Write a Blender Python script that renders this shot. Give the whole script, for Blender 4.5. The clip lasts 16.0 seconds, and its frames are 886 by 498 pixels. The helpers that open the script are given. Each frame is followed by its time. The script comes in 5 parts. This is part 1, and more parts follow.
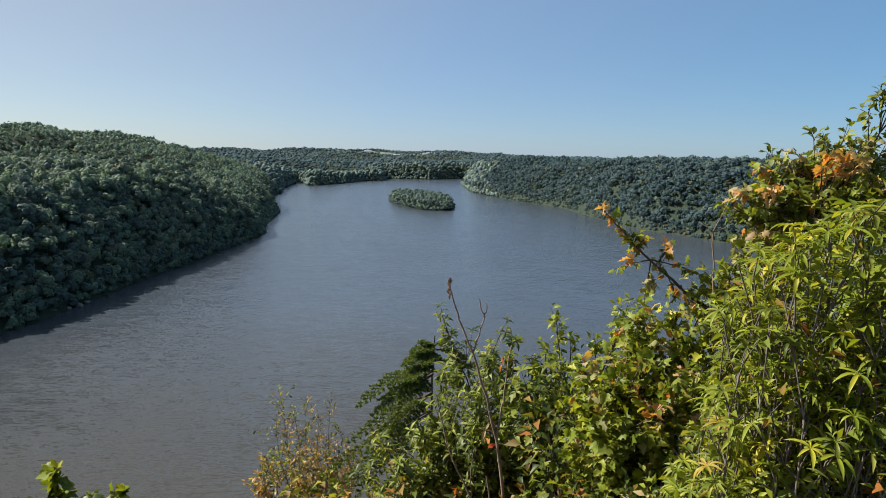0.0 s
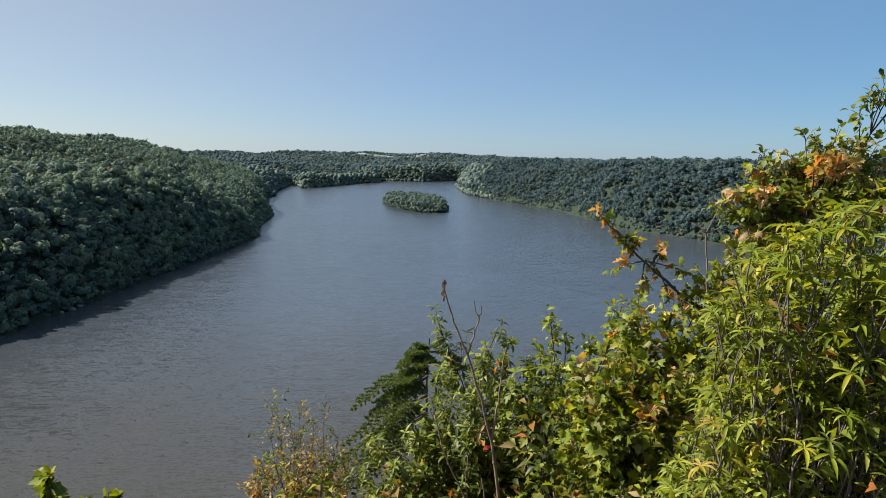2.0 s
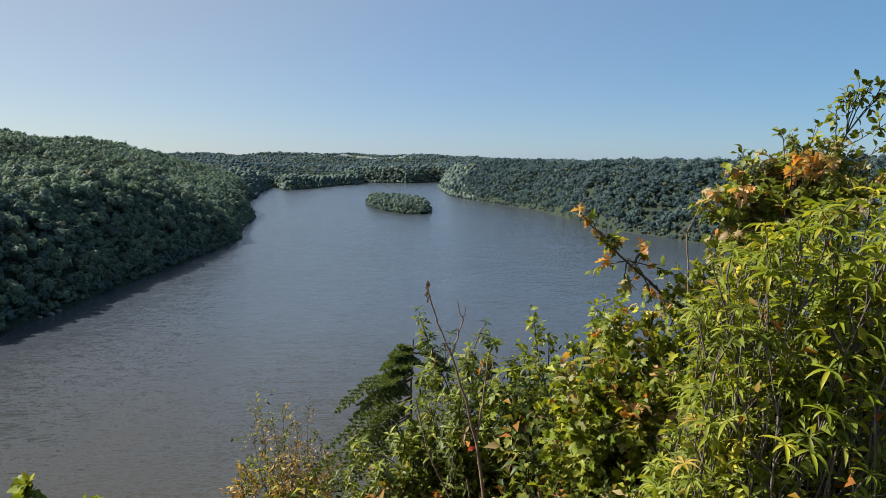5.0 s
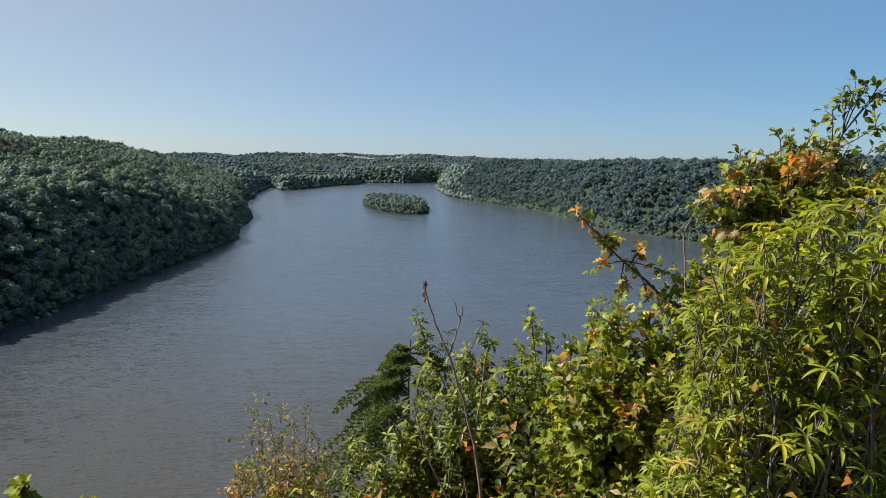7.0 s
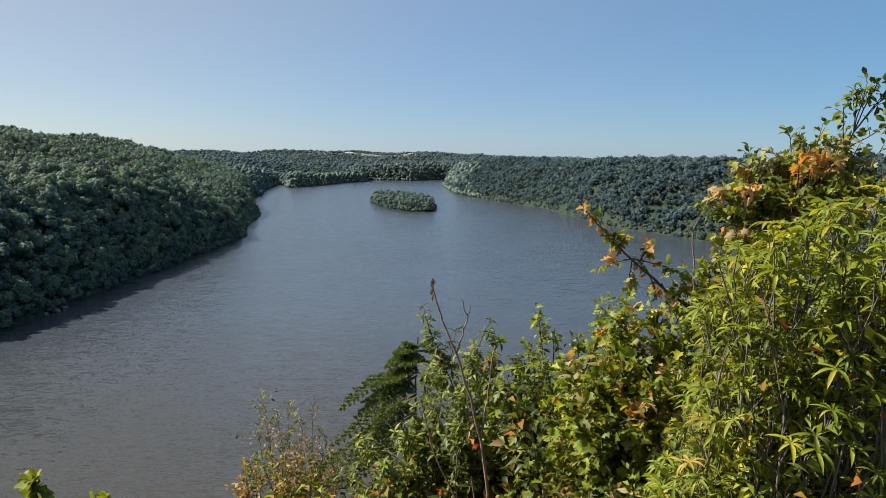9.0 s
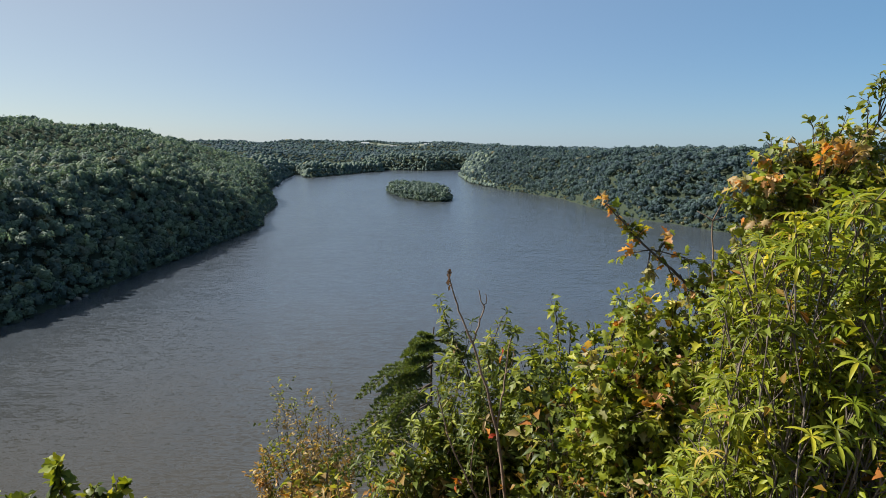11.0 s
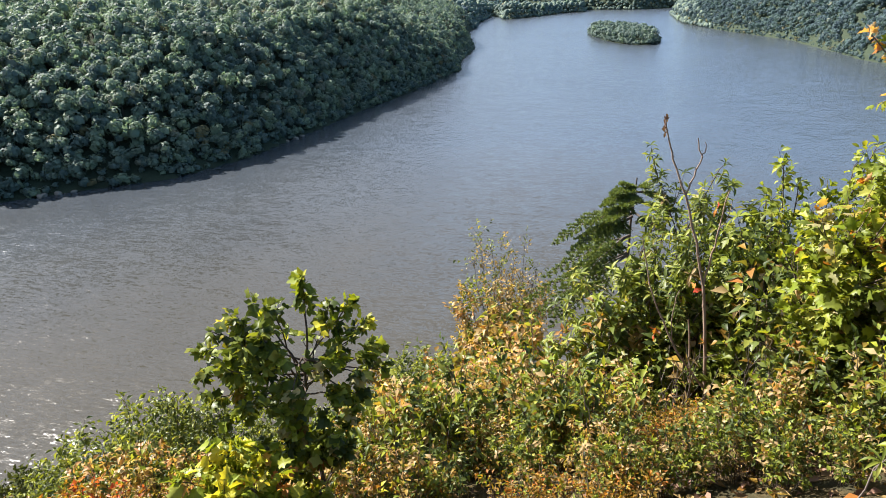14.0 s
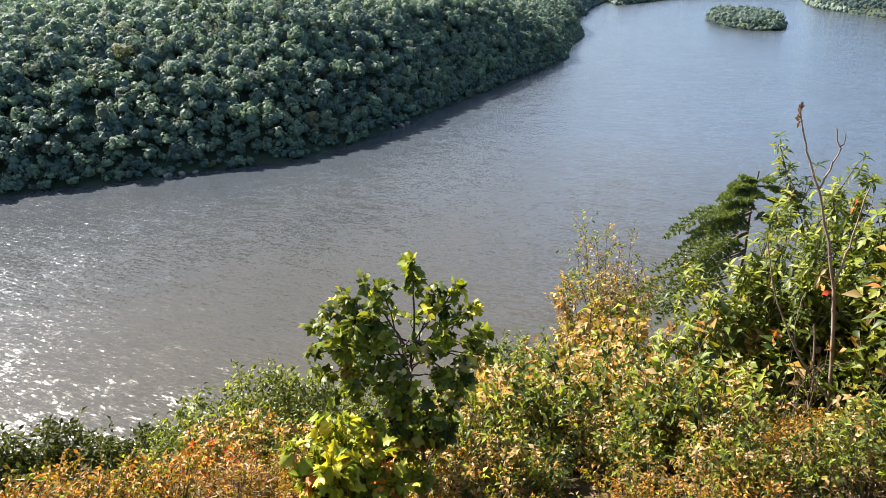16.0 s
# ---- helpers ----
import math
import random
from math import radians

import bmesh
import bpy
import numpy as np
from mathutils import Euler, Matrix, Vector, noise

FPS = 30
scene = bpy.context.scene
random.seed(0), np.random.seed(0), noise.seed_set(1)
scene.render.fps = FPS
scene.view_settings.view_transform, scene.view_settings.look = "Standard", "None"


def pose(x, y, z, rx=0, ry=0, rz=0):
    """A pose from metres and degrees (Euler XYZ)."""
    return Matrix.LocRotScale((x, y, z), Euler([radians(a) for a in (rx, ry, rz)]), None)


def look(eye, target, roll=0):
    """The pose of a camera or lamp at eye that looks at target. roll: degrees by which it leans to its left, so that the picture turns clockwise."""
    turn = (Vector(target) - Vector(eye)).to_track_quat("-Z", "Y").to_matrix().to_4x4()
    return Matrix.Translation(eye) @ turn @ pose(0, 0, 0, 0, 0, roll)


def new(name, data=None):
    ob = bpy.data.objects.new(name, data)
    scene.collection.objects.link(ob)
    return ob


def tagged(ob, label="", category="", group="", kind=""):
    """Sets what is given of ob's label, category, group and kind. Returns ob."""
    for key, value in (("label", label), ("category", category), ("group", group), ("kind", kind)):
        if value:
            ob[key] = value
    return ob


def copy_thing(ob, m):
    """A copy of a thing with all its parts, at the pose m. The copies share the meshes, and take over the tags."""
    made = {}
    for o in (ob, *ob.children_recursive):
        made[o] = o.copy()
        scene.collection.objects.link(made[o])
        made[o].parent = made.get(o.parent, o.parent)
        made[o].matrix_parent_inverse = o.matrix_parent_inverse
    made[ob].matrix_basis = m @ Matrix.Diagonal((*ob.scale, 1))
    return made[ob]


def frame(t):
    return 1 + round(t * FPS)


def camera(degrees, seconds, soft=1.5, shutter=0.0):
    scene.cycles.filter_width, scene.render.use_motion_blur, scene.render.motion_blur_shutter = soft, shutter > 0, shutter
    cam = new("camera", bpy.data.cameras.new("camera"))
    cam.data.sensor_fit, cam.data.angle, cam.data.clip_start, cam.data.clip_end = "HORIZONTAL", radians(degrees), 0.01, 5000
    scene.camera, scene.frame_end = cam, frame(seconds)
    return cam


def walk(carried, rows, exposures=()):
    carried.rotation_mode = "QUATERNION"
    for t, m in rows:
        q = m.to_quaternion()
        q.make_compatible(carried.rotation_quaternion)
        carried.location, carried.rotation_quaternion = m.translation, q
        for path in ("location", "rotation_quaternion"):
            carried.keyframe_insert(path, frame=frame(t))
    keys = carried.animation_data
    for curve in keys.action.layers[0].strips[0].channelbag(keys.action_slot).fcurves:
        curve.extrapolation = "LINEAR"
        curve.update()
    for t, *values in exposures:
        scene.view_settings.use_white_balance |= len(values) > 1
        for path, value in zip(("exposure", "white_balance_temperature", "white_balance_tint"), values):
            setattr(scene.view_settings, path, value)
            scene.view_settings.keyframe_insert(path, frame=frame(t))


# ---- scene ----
# ================= camera: a hand-held turn on a rim above the river =================
EYE = 112.0   # metres above the water
cam = camera(66.3, 16.0, soft=0.85)


def view(x, y, z, yaw, pitch, roll):
    """Heading clockwise from +y, pitch up and roll, in degrees."""
    return pose(x, y, EYE + z, 90 + pitch, 0, -yaw) @ pose(0, 0, 0, 0, 0, roll)


walk(cam, [(t, view(*v)) for t, *v in (
    (0.0, 0, 0, 0, 0.0, -7.881, 0.874), (0.5, 0, 0, 0, 0.116, -7.867, 0.796), (1.0, 0, 0, 0, 0.105, -7.8, 0.755),
    (1.5, 0, 0, 0, 0.256, -7.752, 0.68), (2.0, 0, 0, 0, 0.492, -7.694, 0.663), (2.5, 0, 0, 0, 0.681, -7.714, 0.64),
    (3.0, 0, 0, 0, 0.975, -7.628, 0.559), (3.5, 0, 0, 0, 1.244, -7.625, 0.52), (4.0, 0, 0, 0, 1.519, -7.598, 0.468),
    (5.25, 0, 0, 0, 1.98, -7.578, 0.44),
    (6.5, 0, 0, 0, 2.135, -7.576, 0.434), (7.0, 0, 0, 0, 2.134, -7.571, 0.424), (7.5, 0, 0, 0, 2.002, -7.575, 0.429),
    (8.0, 0, 0, 0, 1.887, -7.651, 0.5), (9.25, -0.005, 0, 0, 1.42, -7.81, 0.5),
    (10.5, -0.01, 0, 0, 0.823, -8.054, 0.484), (11.0, -0.012, 0, 0, 0.191, -8.62, 0.499),
    (11.5, -0.02, 0, -0.005, -0.981, -11.292, 0.561), (12.0, -0.035, 0, -0.01, -3.406, -14.754, 0.366),
    (12.5, -0.075, 0, -0.02, -8.89, -18.044, -0.358), (13.0, -0.095, 0, -0.03, -12.658, -19.889, -0.937),
    (13.5, -0.115, 0, -0.04, -14.818, -20.588, -1.1), (14.0, -0.135, 0, -0.045, -16.497, -21.261, -1.192),
    (14.5, -0.15, 0, -0.05, -18.051, -21.548, -1.16), (15.0, -0.17, 0, -0.055, -19.887, -21.728, -1.25),
    (15.5, -0.185, 0, -0.065, -22.705, -21.843, -1.609), (16.0, -0.215, 0, -0.07, -25.499, -21.992, -2.185))],
    exposures=((0.0, 1.03, 6230, 10), (7.0, 1.03, 6270, 10), (10.8, 1.03, 6320, 10), (11.5, 1.10, 6560, 11), (12.0, 1.38, 6480, 11), (12.6, 1.65, 6280, 12), (13.5, 1.73, 6210, 13), (14.0, 1.92, 6210, 13), (16.0, 2.06, 6330, 13)))

# ================= sky and sun: clear September afternoon, sun beyond the left bank =================
SUN_AZ, SUN_EL = -78.0, 41.5
world = bpy.data.worlds.new("sky")
scene.world = world
world.use_nodes = True
wn = world.node_tree.nodes
sky = wn.new("ShaderNodeTexSky")
sky.sky_type, sky.sun_disc = "NISHITA", False
sky.sun_elevation, sky.sun_rotation = radians(SUN_EL), radians(SUN_AZ)
sky.altitude, sky.air_density, sky.dust_density, sky.ozone_density = 2000, 1.0, 1.3, 3.0
# thin haze: whitish towards the sun, blue away from it
toward_sun = Vector((math.sin(radians(SUN_AZ)) * math.cos(radians(SUN_EL)),
                     math.cos(radians(SUN_AZ)) * math.cos(radians(SUN_EL)), math.sin(radians(SUN_EL))))
wl = world.node_tree.links
around = wn.new("ShaderNodeTexCoord")
nearness = wn.new("ShaderNodeVectorMath")
nearness.operation = "DOT_PRODUCT"
nearness.inputs[1].default_value = toward_sun
wl.new(around.outputs["Generated"], nearness.inputs[0])
span = wn.new("ShaderNodeMapRange")
span.inputs["From Min"].default_value, span.inputs["From Max"].default_value = -0.2, 0.65
wl.new(nearness.outputs["Value"], span.inputs["Value"])
tint = wn.new("ShaderNodeValToRGB")
tint.color_ramp.elements.new(0.5)
for stop, (place_, shade_) in zip(tint.color_ramp.elements, ((0.0, (0.17, 0.46, 0.76)), (0.53, (0.42, 0.60, 0.84)), (1.0, (0.77, 0.77, 0.68)))):
    stop.position, stop.color = place_, (*shade_, 1)
wl.new(span.outputs[0], tint.inputs[0])
veil = wn.new("ShaderNodeVectorMath")
veil.operation = "SCALE"
veil.inputs["Scale"].default_value = 7.4
wl.new(tint.outputs[0], veil.inputs[0])
haze = wn.new("ShaderNodeMix")
haze.data_type = "RGBA"
haze.inputs[0].default_value = 0.46
wl.new(sky.outputs[0], haze.inputs[6])
wl.new(veil.outputs[0], haze.inputs[7])
wl.new(haze.outputs[2], wn["Background"].inputs[0])
wn["Background"].inputs[1].default_value = 0.053
sun = new("sun", bpy.data.lights.new("sun", "SUN"))
sun.data.energy, sun.data.angle, sun.data.color = 5.0, radians(0.53), (1.0, 0.93, 0.82)
sun.matrix_world = look((0, 0, 400), Vector((0, 0, 400)) - toward_sun)

# ================= materials =================
class Mat:
    """A node material, with short calls for the nodes used here."""

    def __init__(self, name):
        self.m = bpy.data.materials.new(name)
        self.m.use_nodes = True
        self.t = self.m.node_tree
        self.bsdf = self.t.nodes["Principled BSDF"]
        self.out = self.t.nodes["Material Output"]

    def node(self, kind, **inputs):
        n = self.t.nodes.new(kind)
        for key, value in inputs.items():
            self.put(n, key.replace("_", " "), value)
        return n

    def put(self, n, key, value):
        if hasattr(value, "is_output"):
            self.t.links.new(value, n.inputs[key])
        else:
            n.inputs[key].default_value = value

    def noise(self, scale, detail=3.0, rough=0.55, vector=None, distortion=0.0):
        n = self.node("ShaderNodeTexNoise", Scale=scale, Detail=detail, Roughness=rough, Distortion=distortion)
        if vector is not None:
            self.t.links.new(vector, n.inputs["Vector"])
        return n.outputs["Fac"]

    def place(self, scale=(1, 1, 1), turn=0.0):
        g = self.node("ShaderNodeNewGeometry")
        mp = self.node("ShaderNodeMapping")
        mp.inputs["Scale"].default_value = scale
        mp.inputs["Rotation"].default_value = (0, 0, radians(turn))
        self.t.links.new(g.outputs["Position"], mp.inputs["Vector"])
        return mp.outputs[0]

    def ramp(self, fac, stops):
        n = self.node("ShaderNodeValToRGB")
        el = n.color_ramp.elements
        while len(el) < len(stops):
            el.new(0.5)
        for e, (p, c) in zip(el, stops):
            e.position, e.color = p, (*c, 1)
        self.t.links.new(fac, n.inputs[0])
        return n.outputs[0]

    def mix(self, fac, a, b, blend="MIX"):
        n = self.t.nodes.new("ShaderNodeMix")
        n.data_type, n.blend_type = "RGBA", blend
        for key, value in ((0, fac), (6, a), (7, b)):
            if hasattr(value, "is_output"):
                self.t.links.new(value, n.inputs[key])
            else:
                n.inputs[key].default_value = value if key == 0 else (*value, 1)
        return n.outputs[2]

    def math(self, op, a, b=0.0):
        n = self.t.nodes.new("ShaderNodeMath")
        n.operation = op
        for k, v in ((0, a), (1, b)):
            if hasattr(v, "is_output"):
                self.t.links.new(v, n.inputs[k])
            else:
                n.inputs[k].default_value = v
        return n.outputs[0]

    def bump(self, height, strength, distance):
        n = self.node("ShaderNodeBump", Strength=strength, Distance=distance, Height=height)
        self.t.links.new(n.outputs[0], self.bsdf.inputs["Normal"])
        return n

    def finish(self, color, rough=0.7, spec=0.3):
        self.put(self.bsdf, "Base Color", color if hasattr(color, "is_output") else (*color, 1))
        self.put(self.bsdf, "Roughness", rough)
        self.put(self.bsdf, "Specular IOR Level", spec)
        return self.m

    def leafy(self, color, through_color, share, rough=0.5, spec=0.35):
        """A leaf: gloss and colour above, light coming through from behind."""
        self.finish(color, rough, spec)
        tr = self.node("ShaderNodeBsdfTranslucent", Color=through_color)
        mx = self.node("ShaderNodeMixShader")
        mx.inputs[0].default_value = share
        self.t.links.new(self.bsdf.outputs[0], mx.inputs[1])
        self.t.links.new(tr.outputs[0], mx.inputs[2])
        self.t.links.new(mx.outputs[0], self.out.inputs[0])
        return self.m


def island_random(k):
    return k.node("ShaderNodeNewGeometry").outputs["Random Per Island"]


def canopy(name, a, b, c, share=0.30, gloss=0.16, haze_sheen=0.04):
    """Crown foliage seen from afar: three tones by clump and by stretch of wood."""
    k = Mat(name)
    col = k.ramp(island_random(k), [(0.0, a), (0.55, b), (1.0, c)])
    patch = k.noise(0.06, 3, 0.6, k.place())
    col = k.mix(patch, col, k.mix(0.55, col, (0.9, 1.0, 0.8), "MULTIPLY"))
    col2 = k.mix(1.0, col, (1.2, 1.35, 0.95), "MULTIPLY")
    # bluish sheen that paints a veil of haze over the crowns
    k.put(k.bsdf, "Sheen Weight", haze_sheen)
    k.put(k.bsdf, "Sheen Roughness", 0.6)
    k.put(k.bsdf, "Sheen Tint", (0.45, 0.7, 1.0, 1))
    return k.leafy(col, col2, share, 0.62, gloss)


# oak, maple and dark tones are bluer and lighter to carry haze
M_OAK = canopy("oak_canopy", (0.095, 0.129, 0.110), (0.135, 0.173, 0.139), (0.187, 0.226, 0.176))
M_MAPLE = canopy("maple_canopy", (0.127, 0.168, 0.122), (0.168, 0.213, 0.150), (0.221, 0.263, 0.185))
M_DARK = canopy("dark_canopy", (0.071, 0.103, 0.100), (0.097, 0.133, 0.123), (0.129, 0.163, 0.143))
M_TURNED = canopy("turning_canopy", (0.120, 0.110, 0.060), (0.150, 0.132, 0.072), (0.170, 0.155, 0.085))
M_GREY = canopy("silvery_canopy", (0.120, 0.135, 0.105), (0.155, 0.165, 0.130), (0.190, 0.195, 0.155))
# set for far woods: haze painted in by bluer, flatter, sheenier tones
M_HAZY_MID = canopy("hazy_mid_canopy", (0.058, 0.090, 0.100), (0.076, 0.112, 0.124), (0.099, 0.136, 0.149), 0.42, 0.1, 0.07)
M_HAZY_PALE = canopy("hazy_pale_canopy", (0.072, 0.103, 0.111), (0.092, 0.128, 0.136), (0.116, 0.150, 0.155), 0.42, 0.1, 0.07)
M_HAZY_DARK = canopy("hazy_dark_canopy", (0.046, 0.073, 0.091), (0.060, 0.088, 0.111), (0.076, 0.106, 0.131), 0.42, 0.1, 0.07)


def bark(name, a, b, scale=14.0):
    k = Mat(name)
    g = k.noise(scale, 5, 0.65, k.place((1, 1, 0.25)))
    s = k.noise(scale * 0.2, 2, 0.5, k.place())
    col = k.mix(s, k.ramp(g, [(0.25, a), (0.75, b)]), a)
    k.bump(g, 0.5, 0.01)
    return k.finish(col, 0.85, 0.2)


M_BARK = bark("grey_brown_bark", (0.055, 0.042, 0.032), (0.17, 0.14, 0.11))
M_FOREST_BARK = bark("far_bark", (0.04, 0.034, 0.026), (0.09, 0.078, 0.062), 1.0)


def ground_material():
    """Woodland floor: leaf litter, bare soil, stones and mossy patches."""
    k = Mat("forest_floor")
    big = k.noise(0.02, 4, 0.6, k.place())
    mid = k.noise(1.3, 5, 0.7, k.place())
    fine = k.noise(38, 5, 0.75, k.place())
    cell = k.node("ShaderNodeTexVoronoi", Scale=22.0)
    k.t.links.new(k.place(), cell.inputs["Vector"])
    litter = k.ramp(cell.outputs["Color"], [(0.1, (0.045, 0.025, 0.012)), (0.45, (0.13, 0.070, 0.030)), (0.7, (0.070, 0.040, 0.020)), (0.95, (0.20, 0.115, 0.050))])
    soil = k.ramp(mid, [(0.3, (0.040, 0.028, 0.018)), (0.55, (0.085, 0.060, 0.036)), (0.75, (0.050, 0.058, 0.024))])
    col = k.mix(k.ramp(mid, [(0.4, (0, 0, 0)), (0.55, (1, 1, 1))]), soil, litter)
    col = k.mix(k.math("MULTIPLY", big, 0.8), col, (0.034, 0.050, 0.022))
    k.bump(k.math("ADD", fine, k.math("MULTIPLY", cell.outputs["Distance"], 0.8)), 0.8, 0.03)
    return k.finish(col, 0.95, 0.1)


M_GROUND = ground_material()


def undergrowth_material():
    """Ferns, saplings and brush that cover the slopes under the trees."""
    k = Mat("brushy_slope")
    big = k.noise(0.03, 4, 0.6, k.place())
    clump = k.noise(0.9, 5, 0.7, k.place())
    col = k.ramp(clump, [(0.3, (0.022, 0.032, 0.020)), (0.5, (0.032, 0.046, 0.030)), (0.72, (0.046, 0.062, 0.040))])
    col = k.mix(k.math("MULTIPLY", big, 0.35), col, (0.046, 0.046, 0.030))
    k.bump(clump, 0.9, 0.8)
    return k.finish(col, 0.95, 0.08)


M_BRUSH = undergrowth_material()


def water_material():
    """Silty river under a light breeze: short ripples, longer gusts, smoother lanes."""
    k = Mat("river_water")
    gust = k.noise(0.008, 3, 0.55, k.place((1, 0.45, 1), 20))

    def slopes(scale, stretch, turn, detail, amount):
        n = k.node("ShaderNodeTexNoise", Scale=scale, Detail=detail, Roughness=0.6)
        k.t.links.new(k.place(stretch, turn), n.inputs["Vector"])
        v = k.t.nodes.new("ShaderNodeVectorMath")
        v.operation = "SUBTRACT"
        k.t.links.new(n.outputs["Color"], v.inputs[0])
        v.inputs[1].default_value = (0.5, 0.5, 0.5)
        w = k.t.nodes.new("ShaderNodeVectorMath")
        w.operation = "MULTIPLY"
        k.t.links.new(v.outputs[0], w.inputs[0])
        w.inputs[1].default_value = (amount * 0.55, amount, 0)
        return w.outputs[0]

    def add(a, c):
        v = k.t.nodes.new("ShaderNodeVectorMath")
        v.operation = "ADD"
        k.t.links.new(a, v.inputs[0])
        k.t.links.new(c, v.inputs[1])
        return v.outputs[0]

    waves = add(slopes(1.0, (0.5, 1.0, 1), WAVE_TURN, 2, 0.9), slopes(3.4, (0.55, 1.1, 1), WAVE_TURN + 14, 2, 0.9))
    waves = add(waves, slopes(0.8, (0.16, 1.0, 1), WAVE_TURN + 3, 2, 0.6))
    waves = add(waves, slopes(0.17, (0.42, 1.0, 1), WAVE_TURN + 5, 2, 0.30))
    waves = add(waves, slopes(0.07, (0.4, 1.0, 1), WAVE_TURN - 8, 1, 0.12))
    grow = k.t.nodes.new("ShaderNodeVectorMath")
    grow.operation = "SCALE"
    k.t.links.new(waves, grow.inputs[0])
    k.t.links.new(k.math("ADD", 0.26, gust), grow.inputs["Scale"])
    up = k.t.nodes.new("ShaderNodeCombineXYZ")
    up.inputs[2].default_value = 1.0
    tilt = k.t.nodes.new("ShaderNodeVectorMath")
    tilt.operation = "NORMALIZE"
    k.t.links.new(add(up.outputs[0], grow.outputs[0]), tilt.inputs[0])
    k.t.links.new(tilt.outputs[0], k.bsdf.inputs["Normal"])
    silt = k.noise(0.012, 4, 0.6, k.place((1, 0.5, 1), 10))
    # bluish base colour paints the sky's reflection into the outer water
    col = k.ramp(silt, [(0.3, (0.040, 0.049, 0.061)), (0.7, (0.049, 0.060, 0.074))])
    # mud-brown near the overlook, giving way outward to the painted sky blue
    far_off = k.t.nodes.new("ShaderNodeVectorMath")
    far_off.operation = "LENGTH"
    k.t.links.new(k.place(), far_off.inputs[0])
    sky_blue = k.math("MULTIPLY", k.math("SUBTRACT", far_off.outputs["Value"], 215.0), 0.0034)
    sky_blue = k.math("ADD", sky_blue, k.math("MULTIPLY", k.math("SUBTRACT", gust, 0.5), 0.8))
    sky_blue.node.use_clamp = True
    col = k.mix(sky_blue, k.ramp(silt, [(0.3, (0.040, 0.036, 0.027)), (0.7, (0.048, 0.043, 0.032))]), col)
    k.finish(col, 0.17, 1.0)
    k.put(k.bsdf, "IOR", 1.333)
    return k.m


WAVE_TURN = -6.0
M_WATER = water_material()


def field_material():
    k = Mat("mown_field")
    col = k.ramp(k.noise(0.02, 3, 0.6, k.place((0.3, 1, 1))), [(0.3, (0.12, 0.14, 0.11)), (0.7, (0.17, 0.19, 0.15))])
    return k.finish(col, 0.9, 0.1)


M_FIELD = field_material()


def painted(name, color):
    k = Mat(name)
    n = k.noise(0.8, 4, 0.6, k.place())
    return k.finish(k.mix(n, color, tuple(c * 0.8 for c in color)), 0.6, 0.3)


M_WHITE = painted("white_siding", (0.80, 0.80, 0.78))

def rock_material():
    k = Mat("river_rock")
    g = k.noise(1.2, 5, 0.65, k.place((1, 1, 2.5)))
    f = k.noise(9, 4, 0.6, k.place())
    col = k.mix(f, k.ramp(g, [(0.3, (0.11, 0.10, 0.085)), (0.7, (0.24, 0.22, 0.195))]), (0.22, 0.20, 0.17))
    k.bump(g, 0.6, 0.3)
    return k.finish(col, 0.9, 0.2)


M_ROCK = rock_material()
M_TIN = painted("tin_roof", (0.45, 0.46, 0.48))

# ================= the land: one sheet from the rim underfoot to the last ridge =================
# The river's edge, walked anticlockwise from behind the overlook.
BANK = [(-900, -420), (-560, 100), (-405, 239), (-336, 309), (-287, 358), (-269, 420), (-267, 490), (-264, 610),
        (-258, 690), (-256, 780), (-254, 955), (-272, 1010), (-290, 1100), (-309, 1250), (-328, 1335), (-420, 1600), (-449, 1822),
        (-520, 2180), (-545, 2420), (-580, 2690), (-520, 2560), (-468, 2370), (-398, 2577), (-327, 2880), (-262, 2925), (-275, 3190),
        (-173, 3165), (-60, 3140), (40, 3260), (130, 3300), (75, 2645), (95, 2086), (170, 1780), (223, 1625), (268, 1500),
        (288, 1301), (302, 1143), (324, 1059), (352, 1009), (391, 902), (425, 760), (430, 600), (385, 430), (270, 270),
        (140, 150), (40, 98), (-60, 62), (-200, -40), (-420, -330), (-640, -700)]
# Height of the ground on spurs, shoulders and ridges.
TOPS = [(-790, 1216, 140), (-634, 1345, 138), (-510, 1345, 112), (-415, 1330, 62), (-964, 1149, 122), (-1250, 800, 112),
        (-950, 300, 100), (-430, 640, 80), (-385, 775, 84), (-345, 850, 76), (-310, 960, 46), (-520, 430, 84), (-600, 960, 78), (-640, 760, 80), (-330, 1180, 46),
        (-700, 1900, 70), (-620, 2200, 50), (-1350, 3760, 114), (-900, 2900, 78), (-700, 4500, 112), (-400, 3500, 58),
        (-380, 2750, 8), (0, 4450, 107), (0, 3700, 66), (360, 4420, 98), (520, 1350, 94), (540, 1230, 97), (400, 1650, 88), (350, 1990, 84),
        (240, 2420, 80), (900, 1800, 98), (800, 1000, 102), (700, 500, 104), (420, 2900, 84), (800, 3800, 88), (300, 60, 112), (0, -120, 114),
        (-300, -400, 108), (-1500, 2500, 112)]


def edge_distance(px, py, poly):
    """Distance to a closed line, negative inside it."""
    best = np.full(px.shape, 1e9)
    inside = np.zeros(px.shape, bool)
    for (ax, ay), (bx, by) in zip(poly, poly[1:] + poly[:1]):
        dx, dy = bx - ax, by - ay
        f = np.clip(((px - ax) * dx + (py - ay) * dy) / (dx * dx + dy * dy), 0, 1)
        best = np.minimum(best, np.hypot(px - ax - f * dx, py - ay - f * dy))
        if ay != by:
            inside ^= ((ay > py) != (by > py)) & (px < ax + (py - ay) * dx / (by - ay))
    return np.where(inside, -best, best)


